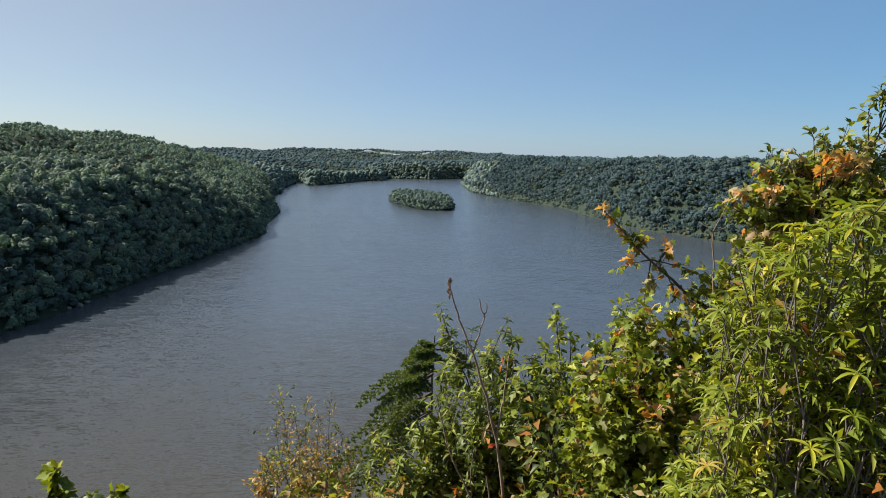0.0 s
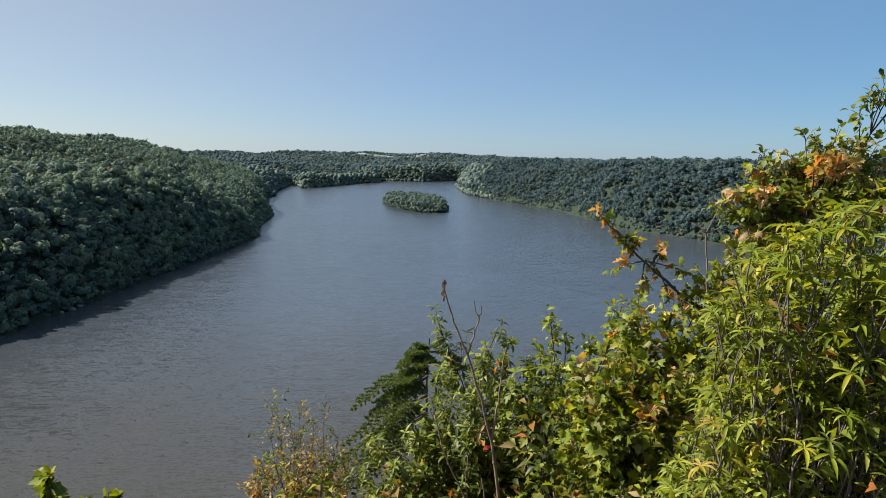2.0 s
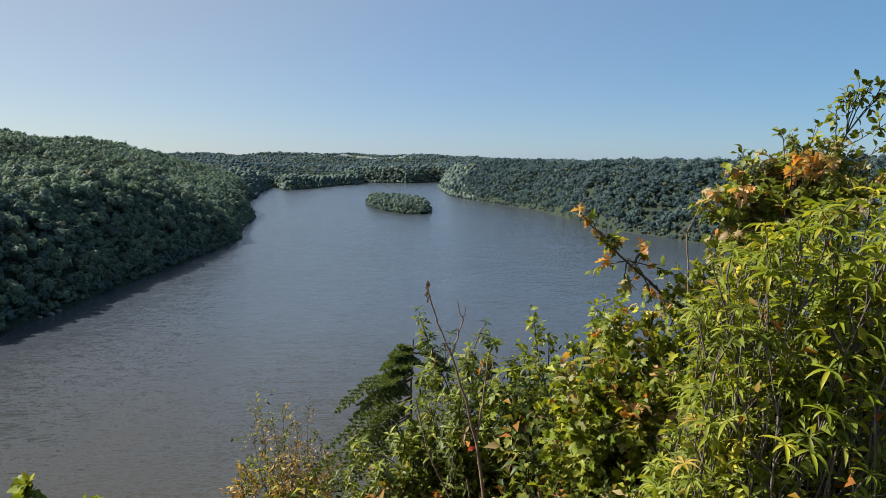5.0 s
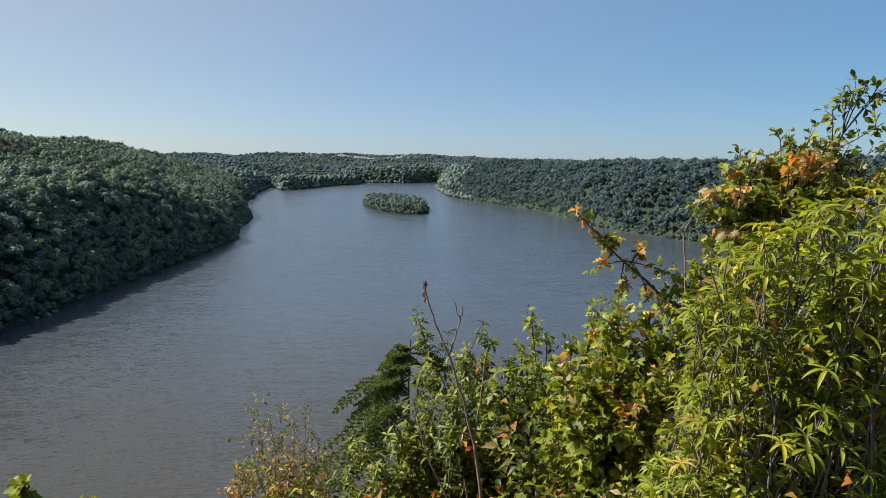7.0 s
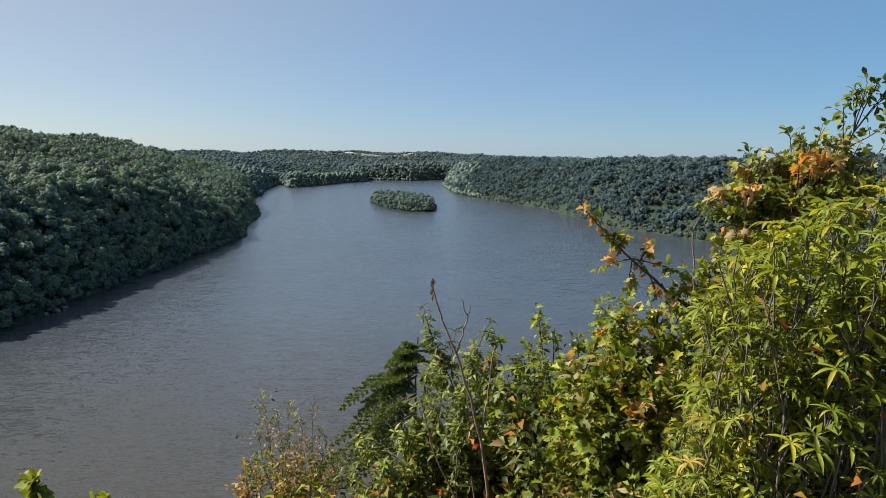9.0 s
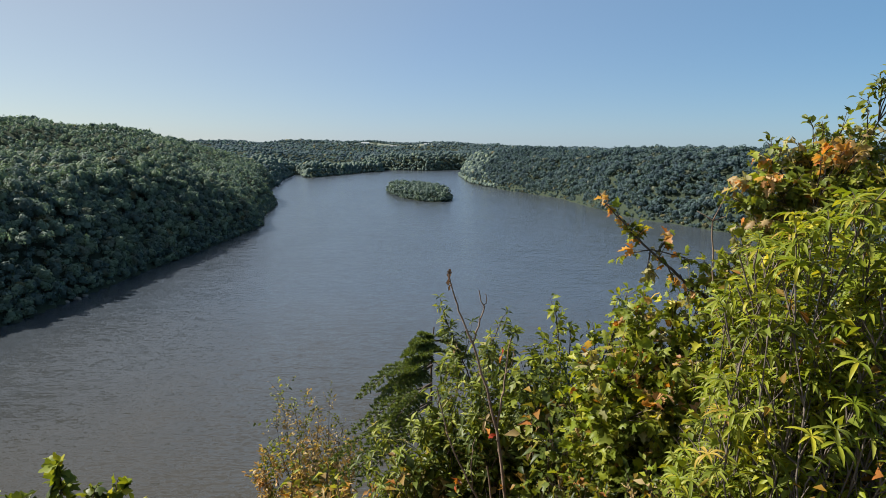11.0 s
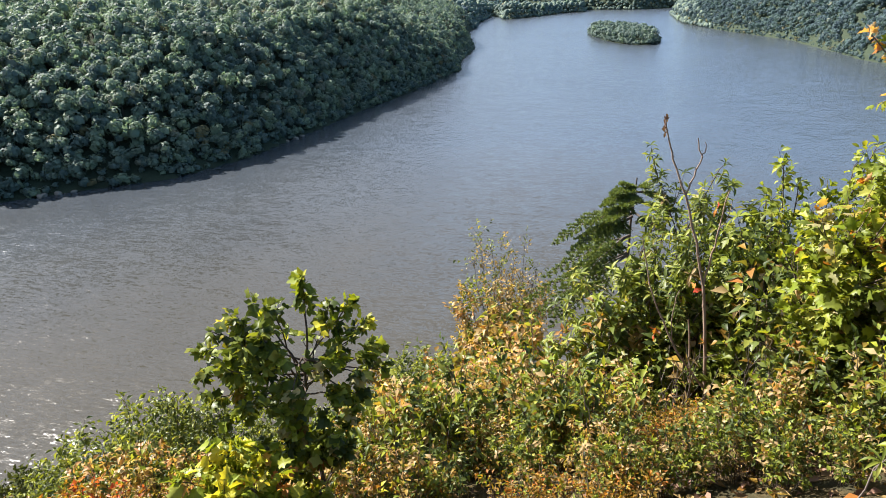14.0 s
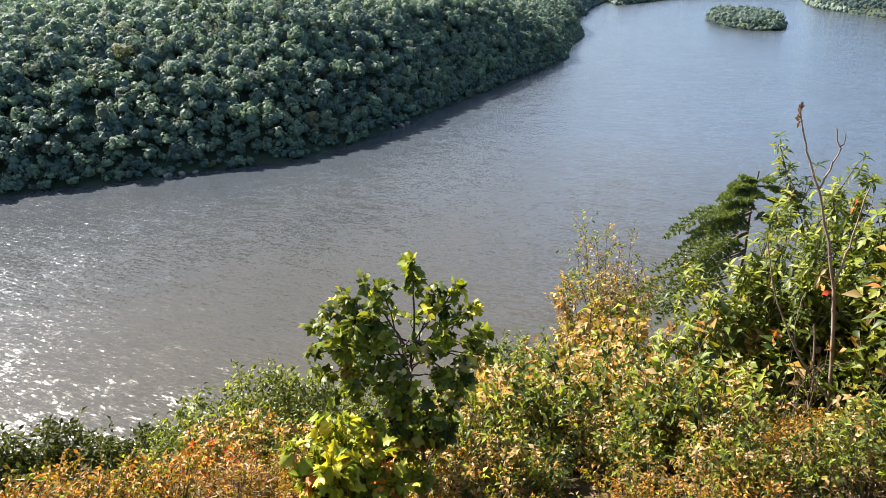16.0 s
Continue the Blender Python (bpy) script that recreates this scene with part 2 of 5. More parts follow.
def rough(px, py, size, seed):
    """Cheap rolling noise, -1 to 1."""
    r = np.random.RandomState(seed)
    total = np.zeros(px.shape)
    for octave in range(4):
        w, a = 2 * np.pi / size * 1.9 ** octave, 0.55 ** octave
        for _ in range(3):
            th, ph = r.rand() * 2 * np.pi, r.rand() * 6.3
            total += a * np.sin(w * (px * np.cos(th) + py * np.sin(th)) + ph) / 3
    return total


def island_edge(px, py):
    """Distance outside the wooded island's shore."""
    c, s = math.cos(radians(-13)), math.sin(radians(-13))
    u, v = (px + 57) * c - (py - 1590) * s, (px + 57) * s + (py - 1590) * c
    return (np.hypot(u / 60, v / 222) - 1) * 70


def rim(px, py):
    """The steep brow under the overlook, falling away from the standing place."""
    r = np.hypot(px, py)
    out = py * 0.88 - px * 0.47
    z = 110.4 - 0.55 * np.clip(out - 0.6, 0, 3.4) - 0.78 * np.clip(out - 4.0, 0, 10) - 1.1 * np.clip(out - 14, 0, 300)
    z = z - 0.2 * np.clip(-px - 3, 0, 5) - 0.65 * np.exp(-((px + 2.3) ** 2 + (py - 3.1) ** 2) / 1.3)
    return z + 0.10 * rough(px, py, 2.6, 5) * np.clip(r - 1.0, 0, 1)


def land(px, py):
    """Height of the ground over the water."""
    d = edge_distance(px, py, BANK)
    num, den = np.zeros(px.shape), np.zeros(px.shape)
    for tx, ty, tz in TOPS:
        w = 1 / (((px - tx) ** 2 + (py - ty) ** 2) + 60 ** 2) ** 1.7
        num, den = num + w * tz, den + w
    high = num / den + 8 * rough(px, py, 420, 2) + 4.5 * rough(px, py, 120, 3)
    steep = np.interp(py, (390, 500, 1500), (0.95, 0.50, 0.54)) * np.clip(high, 10, None)
    shore = 1 - np.exp(-np.clip(d, 0, None) / steep)
    # the face over the river falls evenly from its crest
    face = np.clip(d, 0, None) / (0.92 * np.clip(high, 10, None))
    face = 1 - np.logaddexp(0, (1 - face) * 7) / 7
    face = np.maximum(face, 0) * np.clip(d / 6, 0, 1)
    blend = np.interp(py, (420, 620, 1150, 1350), (0, 1, 1, 0)) * (px < 0)
    shore = shore * (1 - blend) + face * blend
    flute = np.sin(py / 34.0 + 1.6 * rough(px, py, 260, 6)) + 0.5 * np.sin(py / 15.0 + px / 30.0)
    shore = shore + 0.13 * flute * 4 * shore * (1 - shore) * np.interp(py, (450, 650, 2300, 2600), (0, 1, 1, 0)) * (px > 100)
    bed = np.where(py > 1500, np.maximum(d * 0.9, -28), np.maximum(d * 0.2, -6))
    z = np.where(d > 0, 1.2 + high * shore, bed)
    near = np.clip((320 - np.hypot(px, py)) / 200, 0, 1)
    near = near * near * (3 - 2 * near)
    z = np.where(d > -40, z * (1 - near) + np.maximum(np.minimum(rim(px, py), 112), z - 2000 * (near <= 0)) * near, z)
    z = np.where(d > 0, z, np.minimum(z, bed))
    shelf = np.clip((py - 4230) / 110, 0, 1) * np.clip((px + 1250) / 200, 0, 1) * np.clip((420 - px) / 60, 0, 1)
    z = z + 13 * shelf
    e = island_edge(px, py)
    return np.where(e < 6, np.maximum(z, np.clip(-e * 0.14, -3, 4)), z)


def from_arrays(name, verts, faces, mats, mat_index=None, smooth=False):
    """One mesh object out of arrays of corners and of equal-sided faces."""
    me = bpy.data.meshes.new(name)
    n, k = faces.shape
    me.vertices.add(len(verts))
    me.vertices.foreach_set("co", np.ascontiguousarray(verts, np.float32).ravel())
    me.loops.add(n * k)
    me.loops.foreach_set("vertex_index", np.ascontiguousarray(faces, np.int32).ravel())
    me.polygons.add(n)
    me.polygons.foreach_set("loop_start", np.arange(0, n * k, k, dtype=np.int32))
    for m in mats:
        me.materials.append(m)
    if mat_index is not None:
        me.polygons.foreach_set("material_index", np.ascontiguousarray(mat_index, np.int32))
    if smooth:
        me.polygons.foreach_set("use_smooth", np.ones(n, bool))
    me.update(calc_edges=True)
    me.validate()
    return new(name, me)


def build_ground():
    """Rings round the overlook, fine underfoot and coarse far away."""
    rings = np.concatenate([[0.0], np.geomspace(0.5, 60, 60, endpoint=False), np.geomspace(60, 4950, 215)])
    spokes = np.concatenate([np.linspace(-80, 45, 170, endpoint=False), np.linspace(45, 280, 40, endpoint=False)])
    az = np.radians(spokes)
    px, py = np.outer(rings, np.sin(az)), np.outer(rings, np.cos(az))
    pz = land(px, py)
    nr, ns = px.shape
    i, j = np.meshgrid(np.arange(nr - 1), np.arange(ns), indexing="ij")
    a, b = i * ns + j, i * ns + (j + 1) % ns
    faces = np.stack([a, a + ns, b + ns, b], -1).reshape(-1, 4)
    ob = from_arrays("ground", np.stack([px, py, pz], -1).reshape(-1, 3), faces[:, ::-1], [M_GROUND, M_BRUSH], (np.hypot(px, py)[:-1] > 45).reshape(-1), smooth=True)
    return tagged(ob, "brown leaf-littered wooded ground of the river hills", "ground", kind="structure")


def build_water():
    bm = bmesh.new()
    bmesh.ops.create_circle(bm, cap_ends=True, segments=96, radius=4950)
    me = bpy.data.meshes.new("water")
    bm.to_mesh(me)
    bm.free()
    me.materials.append(M_WATER)
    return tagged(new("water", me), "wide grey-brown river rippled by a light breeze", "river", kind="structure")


build_ground()
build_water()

# ================= woods of the river hills =================
RNG = np.random.RandomState(11)


def unit(v):
    return v / np.maximum(np.linalg.norm(v, axis=-1, keepdims=True), 1e-9)


def ico(level):
    bm = bmesh.new()
    bmesh.ops.create_icosphere(bm, subdivisions=level, radius=1)
    v = np.array([p.co[:] for p in bm.verts])
    f = np.array([[p.index for p in q.verts] for q in bm.faces])
    bm.free()
    return v, f


def crown_shape(seed, level, lobes, shards, shard_size):
    """A broadleaf crown of about unit radius: lobes round a dark heart, with leaf clumps on their outer sides. Triangles only."""
    r = np.random.RandomState(seed)
    v, f = ico(level)
    centre = unit(r.normal(size=(lobes, 3)) * (1, 1, 0.75) + (0, 0, 0.3)) * r.uniform(0.38, 0.62, (lobes, 1))
    size = r.uniform(0.30, 0.52, lobes)
    # the heart follows the lobes
    k = np.argmax(v @ unit(centre).T, axis=1)
    if not shards:
        v = v * (np.linalg.norm(centre, axis=1) + size * 0.8)[k][:, None] * r.uniform(0.92, 1.05, (len(v), 1))
        return v * (1, 1, 0.92), f[v[f][:, :, 2].min(1) > -0.7]
    f = f[v[f][:, :, 2].min(1) > -0.6]
    v = v * 0.52
    pick = r.choice(lobes, shards, p=size ** 2 / (size ** 2).sum())
    n = unit(r.normal(size=(shards, 3)) + unit(centre)[pick] * 0.9 + (0, 0, 0.35))
    mid = centre[pick] + n * (size[pick] * r.uniform(0.8, 1.12, shards))[:, None]
    lean = unit(n * 0.6 + unit(mid) * 0.7 + r.normal(size=(shards, 3)) * 0.24)
    a = unit(np.cross(lean, r.normal(size=(shards, 3))))
    b = np.cross(lean, a)
    s = shard_size * r.uniform(0.6, 1.35, shards)[:, None]
    ang = r.uniform(0, 6.28, shards)
    tri = [mid + s * (a * np.cos(ang + q * 2.09 + r.uniform(-.3, .3))[:, None] + b * np.sin(ang + q * 2.09)[:, None]) for q in range(3)]
    V = np.concatenate([v, np.stack(tri, 1).reshape(-1, 3)])
    F = np.concatenate([f, len(v) + np.arange(shards * 3).reshape(-1, 3)])
    return V * (1, 1, 0.92), F


def trunk_shape():
    """A tapered trunk from the foot up into the crown."""
    k = np.arange(5) * 2 * np.pi / 5
    low = np.stack([np.cos(k) * 0.055, np.sin(k) * 0.055, np.full(5, -1.9)], 1)
    top = np.stack([np.cos(k) * 0.03, np.sin(k) * 0.03, np.full(5, 0.0)], 1)
    j = np.arange(5)
    f = np.concatenate([np.stack([j, (j + 1) % 5, 5 + j], 1), np.stack([(j + 1) % 5, 5 + (j + 1) % 5, 5 + j], 1)])
    return np.concatenate([low, top]), f


def plant(name, label, px, py, radius, shapes, species, trunk=False, lift=1.0, far=False, even=0.6):
    """Joins the crowns of a stretch of wood into one object."""
    n = len(px)
    pz = land(px, py)
    tall = radius * RNG.uniform(0.92, 1.25, n)
    cz = np.maximum(pz, 0) + radius * (1.7 + even * RNG.uniform(-1, 1, n)) * lift
    turn = RNG.uniform(0, 6.283, n)
    kind = RNG.randint(0, len(shapes), n)
    mat = RNG.choice(5, n, p=species)
    V, F, I, base = [], [], [], 0
    for k, (sv, sf) in enumerate(shapes):
        sel = np.where(kind == k)[0]
        if not len(sel):
            continue
        c, s = np.cos(turn[sel])[:, None], np.sin(turn[sel])[:, None]
        v = np.stack([(sv[:, 0] * c - sv[:, 1] * s) * radius[sel, None] + px[sel, None],
                      (sv[:, 0] * s + sv[:, 1] * c) * radius[sel, None] + py[sel, None],
                      sv[:, 2] * tall[sel, None] + cz[sel, None]], -1)
        V.append(v.reshape(-1, 3))
        F.append((sf[None] + (base + np.arange(len(sel)) * len(sv))[:, None, None]).reshape(-1, 3))
        I.append(np.repeat(mat[sel], len(sf)))
        base += len(sel) * len(sv)
    if trunk:
        sv, sf = trunk_shape()
        v = np.stack([sv[None, :, 0] * radius[:, None] + px[:, None], sv[None, :, 1] * radius[:, None] + py[:, None],
                      sv[None, :, 2] * radius[:, None] + cz[:, None]], -1)
        V.append(v.reshape(-1, 3))
        F.append((sf[None] + (base + np.arange(n) * len(sv))[:, None, None]).reshape(-1, 3))
        I.append(np.full(n * len(sf), 5))
    # far woods take the haze-tinted canopy set
    ob = from_arrays(name, np.concatenate(V), np.concatenate(F), [*((M_HAZY_MID, M_HAZY_PALE, M_HAZY_DARK) if far else (M_OAK, M_MAPLE, M_DARK)), M_TURNED, M_GREY, M_FOREST_BARK], np.concatenate(I))
    return tagged(ob, label, "woods", kind="stuff")


def spread(x0, x1, y0, y1, step):
    """Uneven planting over a rectangle, one tree to each step squared, thinned where two stand too close."""
    n = int((x1 - x0) * (y1 - y0) / step ** 2 * 1.7)
    gx, gy = RNG.uniform(x0, x1, n), RNG.uniform(y0, y1, n)
    cell, seen, keep_ = step * 0.72, set(), []
    for k, key in enumerate(zip((gx / cell).astype(int), (gy / cell).astype(int))):
        if key not in seen:
            seen.add(key)
            keep_.append(k)
    keep_ = np.array(keep_)[:int((x1 - x0) * (y1 - y0) / step ** 2)]
    return gx[keep_], gy[keep_]


SHORE = lambda x, y: edge_distance(x, y, BANK)
NEAR = [crown_shape(s, 1, 9, 180, 0.18) for s in range(12)]
MID = [crown_shape(40 + s, 1, 7, 54, 0.25) for s in range(8)]
LOW = [crown_shape(60 + s, 1, 7, 26, 0.31) for s in range(10)]
FAR = [crown_shape(80 + s, 1, 5, 0, 0.3) for s in range(6)]
BLOB = [(v * (1, 1, 0.8), f[v[f][:, :, 2].min(1) > -0.35]) for v, f in (crown_shape(120 + s, 1, 4, 0, 0.3) for s in range(5))]

MIXED = (0.33, 0.36, 0.22, 0.015, 0.075)
# the near hillside across the river
x, y = spread(-720, -230, 60, 1020, 8.6)
d, reach = SHORE(x, y), np.hypot(x, y)
keep = (d > 2) & (reach < 980)
close = keep & (d < 230)
plant("hillside_wood", "dense green broadleaf wood on the hillside across the river", x[close], y[close],
      RNG.triangular(3.4, 5.2, 8.8, close.sum()), NEAR, MIXED, True)
back = keep & ~close
plant("upland_wood", "green broadleaf wood over the hill's shoulder", x[back], y[back], RNG.uniform(4.2, 6.8, back.sum()), LOW, MIXED, even=0.3)
x, y = spread(-720, -230, 60, 1020, 6.4)
d, reach = SHORE(x, y), np.hypot(x, y)
keep = (d > 0) & (d < 120) & (reach < 980)
plant("slope_wood", "smaller trees filling the steep hillside", x[keep], y[keep], RNG.uniform(3.2, 5.6, keep.sum()), MID, (0.3, 0.3, 0.34, 0.03, 0.03), lift=0.9)
# the wooded ridge and its headland behind
x, y = spread(-1150, -230, 400, 1900, 10.2)
d, reach = SHORE(x, y), np.hypot(x, y)
keep = (d > 2) & (reach >= 980) | (d > 2) & (x < -720) & (reach < 980)
plant("ridge_wood", "green wooded ridge ending in a headland", x[keep], y[keep], RNG.triangular(3.4, 5.0, 7.2, keep.sum()), LOW, (0.38, 0.26, 0.33, 0.004, 0.026), even=0.15)
# the island
x, y = spread(-220, 100, 1360, 1820, 8.0)
keep = island_edge(x, y) < -3
plant("island_wood", "low island covered with green trees", x[keep], y[keep], RNG.uniform(5, 7.5, keep.sum()), MID, (0.12, 0.03, 0.844, 0.002, 0.004), lift=1.25)
x, y = spread(-220, 100, 1340, 1840, 6.0)
e = island_edge(x, y)
keep = (e < 2) & (e > -9)
plant("island_thicket", "bushes fringing the island's shore", x[keep], y[keep], RNG.uniform(3.5, 6, keep.sum()), MID, (0.12, 0.03, 0.844, 0.002, 0.004), lift=0.6)
# the bank on the overlook's side
x, y = spread(60, 900, 250, 2750, 8.7)
d, reach = SHORE(x, y), np.hypot(x, y)
keep = (d > 2) & (d < 205) & (reach > 350)
away = keep & (y > 1800)
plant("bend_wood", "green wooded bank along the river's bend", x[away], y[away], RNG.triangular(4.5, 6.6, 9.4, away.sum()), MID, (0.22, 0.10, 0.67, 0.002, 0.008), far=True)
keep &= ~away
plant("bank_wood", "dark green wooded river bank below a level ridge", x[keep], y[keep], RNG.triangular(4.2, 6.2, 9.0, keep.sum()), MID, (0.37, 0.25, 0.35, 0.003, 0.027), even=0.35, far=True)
# distant hills
x, y = spread(-2400, 2200, 1850, 4800, 22.0)
d, reach = SHORE(x, y), np.hypot(x, y)
farm = (y > 4255) & (y < 4385) & (x > -760) & (x < -40)
keep = ~farm & (d > 8) & (reach < 4850) & (np.abs(np.degrees(np.arctan2(x, y)) + 2) < 36) & ~((x > 60) & (x < 1000) & (y < 2750) & (d < 310)) & ~((x < -230) & (x > -1150) & (y < 1900))
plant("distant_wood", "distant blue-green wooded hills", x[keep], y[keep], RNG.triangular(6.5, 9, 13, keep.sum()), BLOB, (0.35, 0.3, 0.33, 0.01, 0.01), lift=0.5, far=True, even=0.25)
x, y = spread(-700, 350, 2050, 3500, 15.0)
d = SHORE(x, y)
keep = (d > 3) & (d < 75)
plant("waterside_wood", "trees lining the far river bends", x[keep], y[keep], RNG.uniform(8, 11, keep.sum()), FAR, (0.26, 0.10, 0.63, 0.005, 0.005))
x, y = spread(-720, 360, 1850, 3520, 9.0)
d = SHORE(x, y)
keep = (d > -8) & (d < 16)
plant("far_thicket", "bushes lining the far river bends", x[keep], y[keep], RNG.uniform(5, 8, keep.sum()), FAR, (0.26, 0.10, 0.63, 0.005, 0.005), lift=0.5)
# bushes and leaning trees along the water's edge
x, y = spread(-640, -230, 60, 1420, 4.5)
d = SHORE(x, y)
keep = (d > -3) & (d < 9)
plant("shore_thicket", "shaded thicket leaning over the water's edge", x[keep], y[keep], RNG.uniform(2.4, 5.4, keep.sum()), MID, (0.35, 0.2, 0.4, 0.03, 0.02), lift=0.45)
x, y = spread(60, 560, 560, 2200, 6.8)
d = SHORE(x, y)
keep = (d > 4) & (d < 60)
plant("bank_understorey", "smaller trees filling the river bank", x[keep], y[keep], RNG.uniform(3.2, 5.8, keep.sum()), MID, (0.38, 0.27, 0.32, 0.003, 0.027), lift=0.8, far=True)
x, y = spread(60, 480, 560, 2700, 6.0)
d = SHORE(x, y)
keep = (d > -4) & (d < 9)
plant("bank_thicket", "green thicket along the river bank", x[keep], y[keep], RNG.uniform(2.6, 5.6, keep.sum()), MID, (0.35, 0.4, 0.18, 0.05, 0.02), lift=0.5, far=True)


# ---- farmland on the last ridge ----
def hayfield(x0, x1, y0, y1):
    gx, gy = np.meshgrid(np.linspace(x0, x1, 12), np.linspace(y0, y1, 6))
    z = land(gx, gy) + 0.6
    i, j = np.meshgrid(np.arange(5), np.arange(11), indexing="ij")
    q = i * 12 + j
    f = np.stack([q, q + 1, q + 13, q + 12], -1).reshape(-1, 4)
    ob = from_arrays("hayfield", np.stack([gx, gy, z], -1).reshape(-1, 3), f, [M_FIELD], smooth=True)
    tagged(ob, "pale mown hayfield on the distant ridge", "field", "fields on the ridge")


for x0, x1, y0, y1 in ((-740, -560, 4290, 4380), (-545, -420, 4280, 4370), (-405, -230, 4275, 4375), (-215, -150, 4270, 4350), (-140, -50, 4275, 4360)):
    hayfield(x0, x1, y0, y1)


def part(name, bm, material, parent, label=""):
    """One mesh object under a thing."""
    me = bpy.data.meshes.new(name)
    bm.to_mesh(me)
    bm.free()
    me.materials.append(material)
    ob = new(name, me)
    ob.parent = parent
    return tagged(ob, label)


def barn(px, py, long, deep, tall, turn):
    """A white barn under a pitched tin roof with eaves."""
    thing = tagged(new("barn"), "white farm barn with a grey roof among fields", "barn", "farm buildings on the ridge")
    thing.matrix_basis = pose(px, py, float(land(np.array([px]), np.array([py]))[0]), 0, 0, turn)
    bm = bmesh.new()
    bmesh.ops.create_cube(bm, size=1, matrix=Matrix.Translation((0, 0, tall / 2 - 0.5)) @ Matrix.Diagonal((long, deep, tall + 1, 1)))
    part("wall", bm, M_WHITE, thing)
    bm = bmesh.new()
    rise = deep * 0.35
    pts = [(s * (long / 2 + 0.6), y, z) for s in (-1, 1) for y, z in ((-deep / 2 - 0.6, tall - 0.3), (0, tall + rise), (deep / 2 + 0.6, tall - 0.3), (deep / 2 + 0.6, tall), (0, tall + rise + 0.35), (-deep / 2 - 0.6, tall))]
    v = [bm.verts.new(p) for p in pts]
    for k in range(6):
        bm.faces.new((v[k], v[(k + 1) % 6], v[6 + (k + 1) % 6], v[6 + k]))
    bm.faces.new(v[5::-1])
    bm.faces.new(v[6:])
    part("roof", bm, M_TIN, thing)


for spot in ((-30, 4262, 16, 11, 7, 8), (-300, 4300, 40, 11, 5, 4), (-480, 4310, 46, 11, 5, -6), (-95, 4300, 34, 10, 5, 2)):
    barn(*spot)


# ---- pale rocks at the foot of the hillside ----
def boulder(px, py, size, seed):
    """A weathered ledge block at the waterline."""
    r = np.random.RandomState(seed)
    v, f = ico(3)
    v = v * (1 + 0.16 * np.sign(np.sin(v @ r.normal(size=(3, 3)) * 2.2)).mean(1) + 0.10 * np.sin(v @ r.normal(size=3) * 4))[:, None]
    v[:, 2] = np.clip(v[:, 2], -0.5, 0.62)
    v = v * size * np.array((1.5, 1.0, 0.75)) * r.uniform(0.85, 1.15, 3)
    a = r.uniform(-0.4, 0.4) + 2.4
    v = np.stack([v[:, 0] * math.cos(a) - v[:, 1] * math.sin(a), v[:, 0] * math.sin(a) + v[:, 1] * math.cos(a), v[:, 2]], 1)
    ob = from_arrays("boulder", v, f, [M_ROCK])
    ob.location = (px, py, max(float(land(np.array([px]), np.array([py]))[0]), 0.0) + 0.2 * size)
    tagged(ob, "pale weathered rock at the river's edge", "boulder", "shore rocks")


for n, (px, py, size) in enumerate(((-337, 304, 2.8), (-331, 310, 2.2), (-325, 316, 1.6), (-265, 470, 2.0), (-263, 480, 2.6), (-262.5, 491, 2.0))):
    boulder(px, py, size, 300 + n)

# ================= plants of the rim =================
def at(az, el, d):
    """A place by bearing and drop in degrees and level distance from the standing place."""
    a = radians(az)
    return np.array((d * math.sin(a), d * math.cos(a), EYE + d * math.tan(radians(el))))


def beside(az, el, d):
    """The same from the place a small step to the left."""
    return at(az, el, d) + np.array((-0.215, 0, -0.07))


def foot(az, d):
    """The ground at a bearing and distance."""
    a = radians(az)
    p = np.array((d * math.sin(a), d * math.cos(a)))
    return np.array((p[0], p[1], float(land(p[:1], p[1:])[0])))


def leaf_material(name, stops, share=0.36, rough=0.45, spec=0.22):
    """Thin leaves in a run of tones, one tone for each leaf, with light coming through."""
    k = Mat(name)
    info = k.node("ShaderNodeObjectInfo").outputs["Random"]
    f = k.math("FRACT", k.math("ADD", island_random(k), info))
    col = k.ramp(f, stops)
    vein = k.noise(60, 3, 0.6, k.place())
    col = k.mix(k.math("MULTIPLY", vein, 0.5), col, k.mix(1.0, col, (0.55, 0.6, 0.45), "MULTIPLY"))
    lit = k.mix(1.0, col, (1.7, 1.55, 0.6), "MULTIPLY")
    k.bump(vein, 0.25, 0.004)
    return k.leafy(col, lit, share, rough, spec)


G_DEEP = leaf_material("deep_green_leaf", [(0, (0.058, 0.078, 0.013)), (0.5, (0.108, 0.134, 0.019)), (0.85, (0.185, 0.207, 0.030)), (1, (0.26, 0.26, 0.055))])
G_DULL = leaf_material("dull_green_leaf", [(0, (0.030, 0.045, 0.010)), (0.5, (0.060, 0.085, 0.016)), (0.85, (0.11, 0.135, 0.026)), (1, (0.20, 0.18, 0.04))], 0.3, 0.45, 0.26)
G_FRESH = leaf_material("fresh_green_leaf", [(0, (0.12, 0.155, 0.020)), (0.5, (0.195, 0.23, 0.030)), (0.85, (0.265, 0.29, 0.044)), (1, (0.36, 0.34, 0.065))])
G_LIME = leaf_material("yellow_green_leaf", [(0, (0.125, 0.165, 0.012)), (0.5, (0.19, 0.235, 0.018)), (0.85, (0.27, 0.295, 0.026)), (1, (0.38, 0.33, 0.035))])
G_GREY = leaf_material("grey_green_leaf", [(0, (0.08, 0.105, 0.038)), (0.5, (0.135, 0.165, 0.06)), (1, (0.23, 0.25, 0.11))], 0.35)
G_PALE = leaf_material("pale_underside_leaf", [(0, (0.23, 0.22, 0.09)), (0.5, (0.31, 0.28, 0.13)), (1, (0.40, 0.34, 0.19))], 0.35, 0.6, 0.15)
